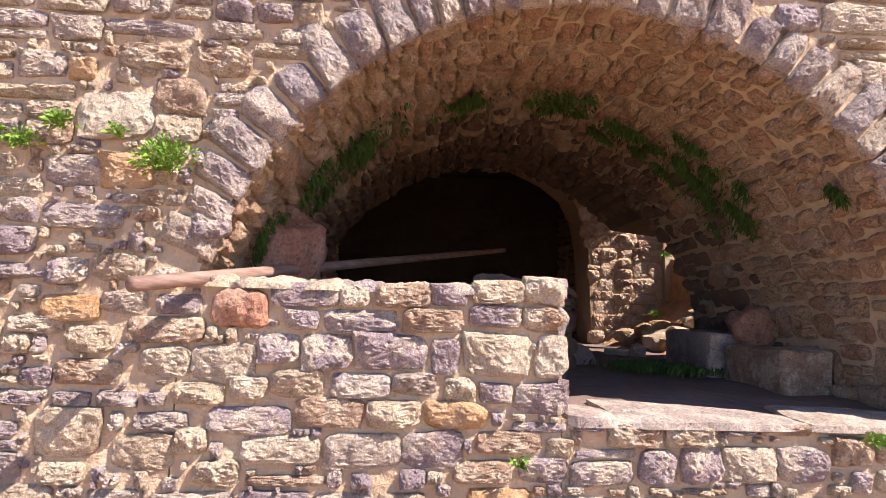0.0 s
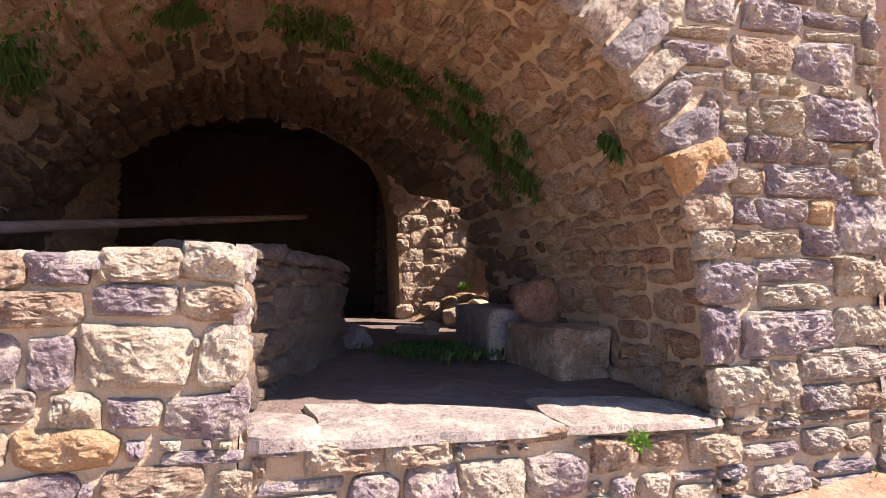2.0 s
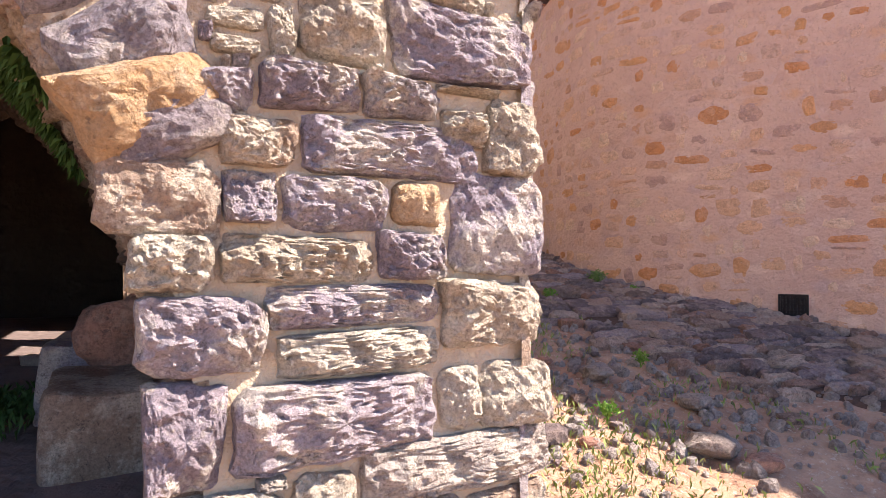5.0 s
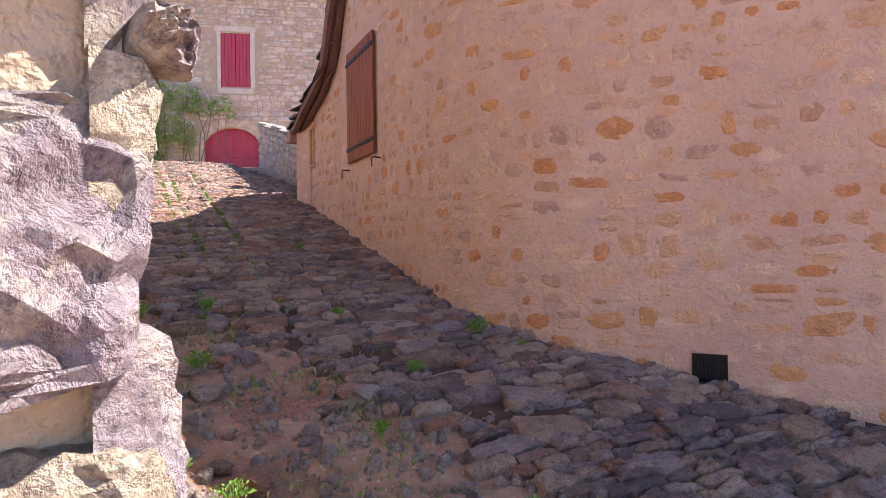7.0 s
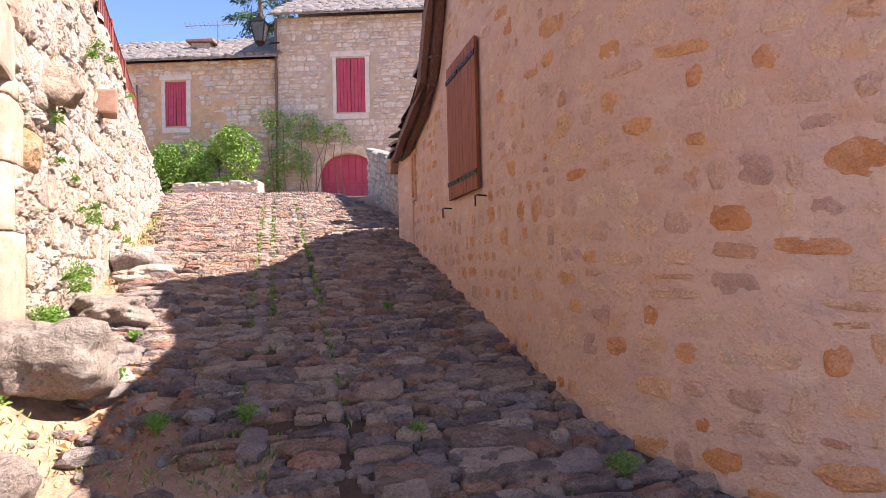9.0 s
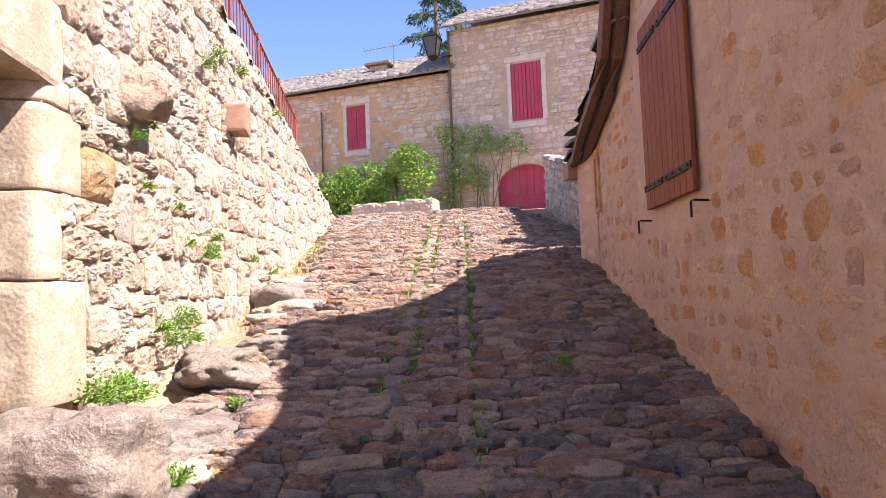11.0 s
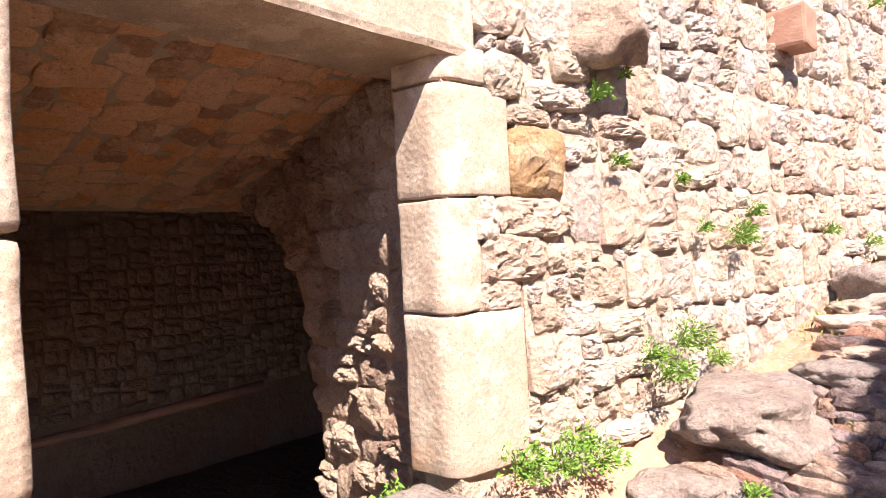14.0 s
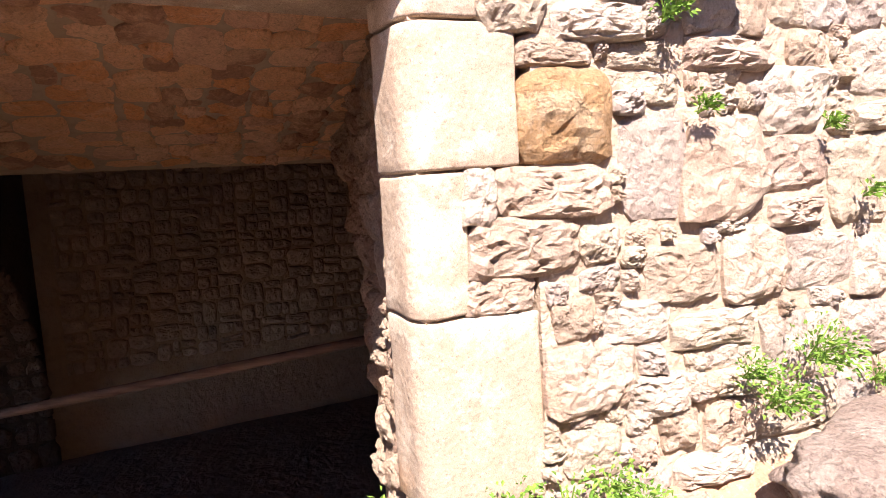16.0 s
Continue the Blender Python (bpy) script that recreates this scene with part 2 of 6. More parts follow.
M_GROUND = ground_material()
M_RENDER = render_material()
M_HSTONE = stone_material("flush house stone", [(0.784, 0.343, 0.13), (0.784, 0.499, 0.335), (0.856, 0.437, 0.186), (0.76, 0.426, 0.252), (0.9, 0.603, 0.391), (0.807, 0.406, 0.176), (0.807, 0.52, 0.363), (0.9, 0.582, 0.381), (0.9, 0.645, 0.428), (0.665, 0.416, 0.308), (0.856, 0.51, 0.288)], lichen=(0.856, 0.53, 0.325), lichen_amount=0.3, bump=0.8, rust=0.5, dark=0.3, worn=0.5, relief=0.90)
M_SLATE = stone_material("roof slate", [(0.18, 0.164, 0.156), (0.23, 0.205, 0.189), (0.156, 0.139, 0.139), (0.262, 0.23, 0.205)], lichen=(0.344, 0.32, 0.271), bump=0.4, rust=0.05)
M_SLABS = stone_material("sill slab", [(0.44, 0.376, 0.304), (0.384, 0.328, 0.288), (0.4, 0.352, 0.304)], bump=0.6, rust=0.15)
M_OCHREWALL = mortar_material("ochre plaster", (0.397, 0.253, 0.142), (0.486, 0.324, 0.19), (0.298, 0.188, 0.109))
M_JOINT = mortar_material("dark joint earth", (0.085, 0.05, 0.034), (0.13, 0.074, 0.048), (0.055, 0.035, 0.024))
M_FLOOR = mortar_material("trodden floor", (0.15, 0.112, 0.0938), (0.188, 0.143, 0.12), (0.105, 0.075, 0.0638))
M_SHUTTER = wood_material("brown shutter wood", (0.213, 0.0688, 0.0312), (0.338, 0.119, 0.0525))
M_BEAM = wood_material("dark roof timber", (0.13, 0.065, 0.045), (0.21, 0.115, 0.08))
M_POLE = wood_material("weathered pole wood", (0.17, 0.105, 0.08), (0.33, 0.235, 0.185), along=(0.3, 0.06, 1), rough=0.75)
M_RED = simple_material("crimson paint", (0.30, 0.035, 0.06), (0.36, 0.05, 0.075), 3.0, 0.5, 0.15)
M_RAIL = simple_material("rusty red rail paint", (0.20, 0.045, 0.03), (0.27, 0.07, 0.045), 12.0, 0.6)
M_IRON = simple_material("black iron", (0.015, 0.014, 0.014), (0.03, 0.027, 0.025), 20.0, 0.45, metal=0.6)
M_TILE = simple_material("terracotta", (0.30, 0.165, 0.11), (0.40, 0.24, 0.16), 10.0, 0.85)
M_WHITE = simple_material("pale limewash", (0.522, 0.459, 0.387), (0.423, 0.36, 0.297), 6.0, 0.9)
M_GREY = simple_material("grey metal", (0.30, 0.30, 0.30), (0.38, 0.38, 0.37), 6.0, 0.4, metal=0.7)
M_PIPE = simple_material("brown pipe", (0.10, 0.06, 0.045), (0.14, 0.09, 0.06), 6.0, 0.5)
M_ROUGHCAST = mortar_material("rough grey render", (0.33, 0.29, 0.27), (0.40, 0.35, 0.31), (0.27, 0.23, 0.22))
M_LEAF = leaf_material("fresh leaf", (0.10, 0.22, 0.03), (0.20, 0.34, 0.05))
M_HEDGE = leaf_material("hedge leaf", (0.068, 0.153, 0.027), (0.238, 0.36, 0.054))
M_CLIMB = leaf_material("climber leaf", (0.08, 0.17, 0.04), (0.24, 0.33, 0.09))
M_MOSS = leaf_material("moss tuft", (0.035, 0.075, 0.015), (0.07, 0.13, 0.025))
M_GRASS = leaf_material("dry grass", (0.17, 0.25, 0.05), (0.36, 0.36, 0.13))
M_DEAD = leaf_material("fallen leaf", (0.38, 0.13, 0.05), (0.45, 0.24, 0.10))
M_CONIFER = leaf_material("conifer needle", (0.025, 0.06, 0.03), (0.05, 0.10, 0.045))
M_STEM = simple_material("bark", (0.12, 0.08, 0.05), (0.19, 0.13, 0.09), 20.0, 0.9)
M_GLASS = simple_material("lamp glass", (0.04, 0.04, 0.04), (0.064, 0.062, 0.06), 3.0, 0.15, 0.0)

# ---- makers ----
rng = random.Random(7)


def mesh_object(name, bm, material, parent=None, smooth=False):
    me = bpy.data.meshes.new(name)
    bm.to_mesh(me)
    bm.free()
    me.materials.append(material)
    if smooth:
        me.shade_smooth()
    ob = new(name, me)
    if parent is not None:
        ob.parent = parent
    return ob


def part(name, bm, material, parent, label="", smooth=False):
    ob = mesh_object(name, bm, material, parent, smooth)
    if label:
        ob["label"] = label
    return ob


def structure(name, bm, material, label, category="wall"):
    return tagged(mesh_object(name, bm, material), label, category, kind="structure")


def thing(name, label, category, group=""):
    return tagged(new(name), label, category, group)


def box_bm(x0, x1, y0, y1, z0, z1, bevel=0.0, bm=None, m=None):
    bm = bm or bmesh.new()
    mat = Matrix.Translation(((x0 + x1) / 2, (y0 + y1) / 2, (z0 + z1) / 2)) @ Matrix.Diagonal((x1 - x0, y1 - y0, z1 - z0, 1))
    made = bmesh.ops.create_cube(bm, size=1, matrix=(m or Matrix()) @ mat)
    if bevel:
        edges = list({e for v in made["verts"] for e in v.link_edges})
        bmesh.ops.bevel(bm, geom=edges, offset=bevel, segments=2, affect="EDGES", profile=0.6)
    return bm


def rough_box(x0, x1, y0, y1, z0, z1, cut=5, amount=0.02, freq=4.0, bevel=0.03, m=None):
    """A block with worn edges and an uneven skin."""
    bm = box_bm(x0, x1, y0, y1, z0, z1, bevel)
    bmesh.ops.subdivide_edges(bm, edges=[e for e in bm.edges if e.calc_length() > 0.08], cuts=cut, use_grid_fill=True)
    for v in bm.verts:
        v.co += noise.noise_vector(v.co * freq + Vector((x0, y1, z0))) * amount
    if m is not None:
        bmesh.ops.transform(bm, matrix=m, verts=bm.verts)
    return bm


def extrude_outline(outline, y0, y1):
    """A solid from an outline in x and z, between two depths."""
    bm = bmesh.new()
    face = bm.faces.new([bm.verts.new((x, y0, z)) for x, z in outline])
    made = bmesh.ops.extrude_face_region(bm, geom=[face])
    bmesh.ops.translate(bm, vec=(0, y1 - y0, 0), verts=[v for v in made["geom"] if isinstance(v, bmesh.types.BMVert)])
    bmesh.ops.recalc_face_normals(bm, faces=bm.faces)
    return bm


def tube(points, radius, sides=8, bm=None, taper=1.0):
    bm = bm or bmesh.new()
    rings, pts = [], [Vector(p) for p in points]
    for i, p in enumerate(pts):
        d = (pts[min(i + 1, len(pts) - 1)] - pts[max(i - 1, 0)]).normalized()
        a = d.orthogonal().normalized()
        b = d.cross(a)
        r = radius * (1 + (taper - 1) * i / max(1, len(pts) - 1))
        rings.append([bm.verts.new(p + (a * math.cos(k * math.tau / sides) + b * math.sin(k * math.tau / sides)) * r) for k in range(sides)])
    for r0, r1 in zip(rings, rings[1:]):
        for k in range(sides):
            bm.faces.new((r0[k], r0[(k + 1) % sides], r1[(k + 1) % sides], r1[k]))
    bm.faces.new(rings[0][::-1])
    bm.faces.new(rings[-1])
    return bm


def lump(seed, aspect=1.5, nu=11, nv=8, crag=0.22, edge=0.7, warp=0.12, round_off=0.7, fine=0.1, facet=1.0):
    """One broken stone of unit size and a given breadth to height: an angular outline and a face of a few broken planes.
    The face looks along +z, the back lies at -0.5. Returns points and faces."""
    r = random.Random(seed * 31 + int(aspect * 100))
    off = Vector((seed * 3.7, seed * 1.3, seed * 2.1 + aspect))
    half = (aspect / 2, 0.5)
    # the outline: four tilted sides and some broken corners
    sides = []
    for a, reach in ((0.0, half[0]), (math.pi / 2, half[1]), (math.pi, half[0]), (math.pi * 1.5, half[1])):
        b = a + r.uniform(-1, 1) * warp * (1.0 if reach == half[0] else 1.0 / max(aspect, 0.7))
        sides.append((math.cos(b), math.sin(b), reach * r.uniform(0.95, 1.0)))
    for sx in (-1, 1):
        for sy in (-1, 1):
            if r.random() < 0.45 + 0.4 * round_off:
                a = math.atan2(sy, sx) + r.uniform(-0.35, 0.35)
                c, q = math.cos(a), math.sin(a)
                corner = abs(c) * half[0] + abs(q) * half[1]
                sides.append((c, q, corner - r.uniform(0.06, 0.10 + 0.22 * round_off) * min(1.0, aspect)))
    planes = [(r.uniform(0.75, 1.2), facet * r.uniform(-1.1, 1.1) / max(aspect, 0.8), facet * r.uniform(-1.3, 1.3)) for _ in range(5)]
    turns, rings = max(7, nu + nv), max(2, int(nv * 0.8))
    pts, faces = [], []

    def height(x, y, t):
        p = Vector((x, y, 0)) + off
        z = min(c + gx * x + gy * y for c, gx, gy in planes)
        z += crag * (1.3 * noise.noise(p * 2.3) + 0.9 * (0.3 - abs(noise.noise(p * 4.7))) * 1.4 + 0.45 * noise.noise(p * 10.5))
        if fine:
            w = p * 3.1 + Vector((noise.noise(p * 2.5), noise.noise(p * 2.5 + off), 0)) * 0.6
            z += fine * (noise.cell(w) * 0.5 + 0.8 * noise.noise(p * 7.5) + 0.5 * noise.noise(p * 19))
        return max(z, 0.05) - edge * (t ** 7) * 0.75

    pts.append((0.0, 0.0, height(0, 0, 0)))
    for k in range(1, rings + 1):
        t = (k / rings) ** 0.72
        for i in range(turns):
            a = math.tau * (i + 0.5 * (k % 2)) / turns
            # follow the stone's proportions, so that the points spread evenly over it
            c, q = math.cos(a) * aspect, math.sin(a)
            n = math.hypot(c, q)
            c, q = c / n, q / n
            reach = min(d / max(c * sx + q * sy, 1e-3) for sx, sy, d in sides)
            reach *= 1 + 0.06 * noise.noise(Vector((c * 2.6, q * 2.6, 9)) + off) + 0.04 * noise.noise(Vector((c * 7, q * 7, 4)) + off)
            x, y = c * reach * t, q * reach * t
            pts.append((x / aspect, y, height(x, y, t)))
    for i in range(turns):
        faces.append((0, 1 + i, 1 + (i + 1) % turns))
    for k in range(rings - 1):
        a, b = 1 + k * turns, 1 + (k + 1) * turns
        for i in range(turns):
            j = (i + 1) % turns
            if k % 2 == 0:
                faces += [(a + i, b + i, b + j), (a + i, b + j, a + j)]
            else:
                faces += [(a + i, b + i, a + j), (a + j, b + i, b + j)]
    rim, start = 1 + (rings - 1) * turns, len(pts)
    pts += [(pts[rim + i][0] * 1.03, pts[rim + i][1] * 1.03, -0.5) for i in range(turns)]
    faces += [(rim + i, start + i, start + (i + 1) % turns, rim + (i + 1) % turns) for i in range(turns)]
    return pts, faces


ASPECTS = (0.55, 0.85, 1.25, 1.8, 2.6, 3.8)


class StoneKind:
    """Stone shapes shared by all pieces of one sort, a few for each proportion."""

    def __init__(self, name, material, count=12, smooth=False, **shape):
        self.name, self.material, self.smooth = name, material, smooth
        self.each = max(2, count // 3)
        self.shapes = [lump(11 + 5 * i, aspect, **shape) for aspect in ASPECTS for i in range(self.each)]
        self.meshes = []
        for pts, faces in self.shapes:
            me = bpy.data.meshes.new(name)
            me.from_pydata(pts, [], faces)
            me.materials.append(material)
            if smooth:
                me.shade_smooth()
            self.meshes.append(me)

    def pick(self, m, r):
        """The number of a shape that suits the breadth and height of a place."""
        ratio = m.col[0].length / max(m.col[1].length, 1e-6)
        best = min(range(len(ASPECTS)), key=lambda k: abs(math.log(ASPECTS[k] / ratio)))
        return best * self.each + r.randrange(self.each)


def lay(kind, frames, parent, near, most=300, piece="stone", r=None):
    """Lays stones of one kind at the given frames: those nearest to a place as pieces of their own, the rest joined."""
    r = r or random.Random(3)
    order = sorted(frames, key=lambda m: (m.translation - Vector(near)).length)
    for m in order[:most]:
        ob = new(piece, kind.meshes[kind.pick(m, r)])
        ob.parent = parent
        ob.matrix_basis = m
    if len(order) > most:
        pts, faces, base = [], [], 0
        for m in order[most:]:
            p, f = kind.shapes[kind.pick(m, r)]
            a = np.array(m)
            pts.append(np.array(p) @ a[:3, :3].T + a[:3, 3])
            faces += [tuple(i + base for i in q) for q in f]
            base += len(p)
        me = bpy.data.meshes.new(piece)
        me.from_pydata(np.concatenate(pts).tolist(), [], faces)
        me.materials.append(kind.material)
        if kind.smooth:
            me.shade_smooth()
        ob = new(kind.name + "_rest", me)
        ob.parent = parent
        tagged(ob, kind="stuff")


class Patch:
    """Stones on one face of a wall, none over another: known ones first, then others where there is room, then small chinking."""

    def __init__(self, blocked=None):
        self.stones, self.cells, self.blocked = [], {}, blocked

    def near(self, a, b, w, h):
        for i in range(int((a - w / 2) // 0.25), int((a + w / 2) // 0.25) + 1):
            for j in range(int((b - h / 2) // 0.25), int((b + h / 2) // 0.25) + 1):
                yield i, j

    def free(self, a, b, w, h, slack=0.006):
        if self.blocked and self.blocked(a, b, w, h):
            return False
        for key in self.near(a, b, w, h):
            for x, y, u, v in self.cells.get(key, ()):
                if abs(a - x) < (w + u) / 2 - slack and abs(b - y) < (h + v) / 2 - slack:
                    return False
        return True

    def put(self, a, b, w, h):
        for key in self.near(a, b, w, h):
            self.cells.setdefault(key, []).append((a, b, w, h))
        self.stones.append((a, b, w, h))

    def known(self, rows):
        for row in rows:
            self.put(*row)

    def fill(self, a0, a1, b0, b1, sizes, r, tries):
        """Throws stones of falling size at the face and keeps those that find room."""
        for size in sizes:
            for _ in range(tries):
                h = size * r.uniform(0.8, 1.15)
                w = h * r.choice((0.7, 1.0, 1.4, 1.8, 2.3, 3.0)) * r.uniform(0.85, 1.15)
                a, b = r.uniform(a0, a1), r.uniform(b0, b1)
                if a - w / 2 > a0 and a + w / 2 < a1 and b - h / 2 > b0 and b + h / 2 < b1 and self.free(a, b, w, h):
                    self.put(a, b, w, h)

    def coursed(self, stones):
        """Keeps coursed stones that find room, drawn in a little where they just touch."""
        for a, b, w, h in stones:
            for k in (1.0, 0.86, 0.72):
                if self.free(a, b, w * k, h * k):
                    self.put(a, b, w * k, h * k)
                    break


def framed(origin, tu, tv, n, w, h, d, spin=0.0):
    """The matrix that sets a unit stone on a surface."""
    tu, tv, n = Vector(tu).normalized(), Vector(tv).normalized(), Vector(n).normalized()
    if spin:
        c, s = math.cos(spin), math.sin(spin)
        tu, tv = tu * c + tv * s, tv * c - tu * s
    m = Matrix.Identity(4)
    for i in range(3):
        m[i][0], m[i][1], m[i][2], m[i][3] = tu[i] * w, tv[i] * h, n[i] * d, origin[i]
    return m


def courses(a0, a1, b0, b1, h_low, h_high, w_low, w_high, r, gap=0.014, split=0.16):
    """Rubble in rough courses: (middle a, middle b, width, height) of each stone."""
    out, b = [], b0
    while b < b1 - 0.02:
        h = r.uniform(h_low, h_high)
        if b + h > b1 - h_low * 0.6:
            h = b1 - b
        a = a0 - r.uniform(0, w_low)
        while a < a1 - 0.01:
            w = r.uniform(w_low, w_high) * (0.75 if r.random() < 0.25 else 1.0)
            lo, hi = max(a, a0), min(a + w, a1)
            if a + w > a1 - 0.05:
                hi = a1
            if hi - lo > 0.04:
                dz = r.uniform(-0.012, 0.012)
                if r.random() < split and h > h_low * 1.15:
                    cut = r.uniform(0.35, 0.65)
                    for p, q in ((0, cut), (cut, 1)):
                        out.append(((lo + hi) / 2, b + h * (p + q) / 2 + dz, hi - lo - gap, h * (q - p) - gap * 0.8))
                else:
                    grow = r.uniform(-0.012, 0.018)
                    out.append(((lo + hi) / 2, b + h / 2 + dz, hi - lo - gap, h - gap + grow))
            a = hi if hi >= a1 else a + w
        b += h
    return out


def rubble(a0, a1, b0, b1, small, large, r, gap=0.01):
    """Rubble without courses: patches cut again and again into stones of mixed size."""
    out = []

    def cut(x0, x1, y0, y1):
        w, h = x1 - x0, y1 - y0
        if max(w, h) > large or w * h > r.uniform(small, large) ** 2 * 0.9 and max(w, h) > small * 1.7:
            k = r.uniform(0.34, 0.66)
            if w > h * r.uniform(0.95, 1.6):
                cut(x0, x0 + w * k, y0, y1)
                cut(x0 + w * k, x1, y0, y1)
            else:
                cut(x0, x1, y0, y0 + h * k)
                cut(x0, x1, y0 + h * k, y1)
        else:
            out.append(((x0 + x1) / 2 + r.uniform(-0.008, 0.008), (y0 + y1) / 2 + r.uniform(-0.008, 0.008), w - gap, h - gap))

    for ca, cb, w, h in courses(a0, a1, b0, b1, large * 0.9, large * 1.5, large * 1.1, large * 2.2, r, gap=0.0, split=0.0):
        cut(ca - w / 2, ca + w / 2, cb - h / 2, cb + h / 2)
    return out


def leaf_cloud(count, spot, size, r, droop=0.3, aspect=0.5):
    """Many single leaves, each a bent pair of faces; spot(r) gives a place and a way."""
    pts, faces = [], []
    for _ in range(count):
        p, d = spot(r)
        d = (Vector(d) + Vector((r.uniform(-1, 1), r.uniform(-1, 1), r.uniform(-0.6, 1))) * 0.7).normalized()
        side = d.cross(Vector((r.uniform(-1, 1), r.uniform(-1, 1), r.uniform(-1, 1)))).normalized()
        s = size * r.uniform(0.6, 1.3)
        up = side.cross(d) * 0.15 * s
        p = Vector(p)
        b = len(pts)
        mid = p + d * s * 0.5 + up
        tip = p + d * s - Vector((0, 0, droop * s))
        pts += [p, mid + side * s * aspect * 0.5, tip, mid - side * s * aspect * 0.5]
        faces += [(b, b + 1, b + 2), (b, b + 2, b + 3)]
    me = bpy.data.meshes.new("leaves")
    me.from_pydata([tuple(p) for p in pts], [], faces)
    return me


def plant(name, place, radius, count, size, material, label, normal=(0, 0, 1), seed=1, category="plant", aspect=0.45, group=""):
    """A small weed: a tuft of leaves on short stems from one root."""
    r = random.Random(seed)
    n = Vector(normal).normalized()
    base = Vector(place)

    def spot(q):
        d = (n + Vector((q.uniform(-1, 1), q.uniform(-1, 1), q.uniform(-0.4, 1)))).normalized()
        return base + d * radius * q.random() ** 0.6, d

    top = thing(name, label, category, group)
    top.location = base
    me = leaf_cloud(count, spot, size, r, aspect=aspect)
    for v in me.vertices:
        v.co -= base
    me.materials.append(material)
    leaves = new("leaves", me)
    leaves.parent = top
    for _ in range(5):
        d = (n + Vector((r.uniform(-1, 1), r.uniform(-1, 1), r.uniform(-0.2, 1))) * 0.8).normalized()
        part("stem", tube([-n * 0.02, d * radius * 0.5, d * radius * 0.85], 0.0025, 5), material, top)
    return top
# ---- the lie of the land ----
def ground_z(x, y):
    """Height of the earth: a lane that climbs between the walls."""
    s = 0.266 * x + 0.964 * y + 0.23
    if s < 0:
        z = 0.47 + 0.2 * max(s, -8.0)
    elif s < 8.3:
        z = 0.47 + 0.238 * s
    else:
        z = 2.445 + 0.235 * min(s - 8.3, 7.0) + 0.1 * max(min(s - 15.3, 8.0), 0.0)
    if -0.2 < x < 1.4 and 3.2 < y < 8.5:
        lift = max(0.0, 1 - max(x - 0.05, 0.0) / 0.5)
        z += 0.42 * lift * lift * math.sin(math.pi * (y - 3.2) / 5.3)
    return z


def smooth_noise(x, y, f):
    return noise.noise(Vector((x * f, y * f, 1.7)))


def build_ground():
    bm = bmesh.new()
    xs = sorted(set(np.round(np.concatenate([np.linspace(-90, -6, 12), np.linspace(-6, 8, 113), np.linspace(8, 90, 12)]), 3).tolist()))
    ys = sorted(set(np.round(np.concatenate([np.linspace(-90, -5, 10), np.linspace(-5, 9, 113), np.linspace(9, 24, 31), np.linspace(24, 130, 8)]), 3).tolist()))
    grid = []
    for y in ys:
        row = []
        for x in xs:
            z = ground_z(x, y) - 0.02
            if -6 < x < 8 and -5 < y < 14:
                z += 0.035 * smooth_noise(x, y, 1.6) + 0.022 * smooth_noise(x, y, 5.0)
            if -4.7 < x < -0.02 and 0.1 < y < 8.2:
                z = -0.6
            row.append(bm.verts.new((x, y, z)))
        grid.append(row)
    for j in range(len(ys) - 1):
        for i in range(len(xs) - 1):
            bm.faces.new((grid[j][i], grid[j][i + 1], grid[j + 1][i + 1], grid[j + 1][i]))
    return structure("ground", bm, M_GROUND, "dry reddish earth with grit climbing beside the walls", "ground")


GROUND = build_ground()

# ---- front wall with the great arch ----
ARCH_X, ARCH_Z, ARCH_R = -2.63, 0.862, 1.766
TOP = 5.0


def arch_points(a0, a1, count, radius=ARCH_R):
    return [(ARCH_X + radius * math.cos(radians(a)), ARCH_Z + 1.05 * radius * math.sin(radians(a))) for a in np.linspace(a0, a1, count)]


# stones as they lie in the wall: (middle x, middle z, breadth, height)
PIER_LOW = [((a + b) / 2, (c + d) / 2, b - a, d - c) for a, b, c, d in (
    (-0.66, -0.5, 0.82, 0.99), (-0.5, 0.05, 0.90, 1.04), (-0.48, -0.22, 0.78, 0.89), (-0.21, 0.05, 0.77, 0.89), (-0.93, -0.67, 0.80, 0.97), (-0.17, 0.04, 1.05, 1.22), (-0.29, -0.17, 1.05, 1.21),
    (-0.79, -0.30, 1.01, 1.20), (-0.96, -0.80, 0.98, 1.21), (-0.28, 0.02, 1.26, 1.43), (-0.70, -0.29, 1.21, 1.31), (-0.72, -0.29, 1.32, 1.42),
    (-0.98, -0.72, 1.22, 1.39), (-0.82, -0.47, 1.42, 1.53), (-1.00, -0.83, 1.40, 1.52), (-0.26, 0.01, 1.45, 1.71))]
PIER_HIGH = [((a + b) / 2, (c + d) / 2, b - a, d - c) for a, b, c, d in (
    (-0.46, -0.28, 1.43, 1.55), (-0.69, -0.44, 1.54, 1.67), (-0.82, -0.70, 1.55, 1.67), (-1.06, -0.82, 1.51, 1.68), (-0.16, 0.0, 1.71, 1.92),
    (-0.29, -0.16, 1.78, 1.87), (-0.65, -0.18, 1.68, 1.82), (-0.83, -0.66, 1.68, 1.79), (-0.5, -0.3, 1.83, 1.93), (-0.75, -0.51, 1.82, 1.93),
    (-0.44, -0.02, 1.94, 2.14), (-0.73, -0.67, 1.93, 2.05), (-0.66, -0.45, 1.94, 2.10))]
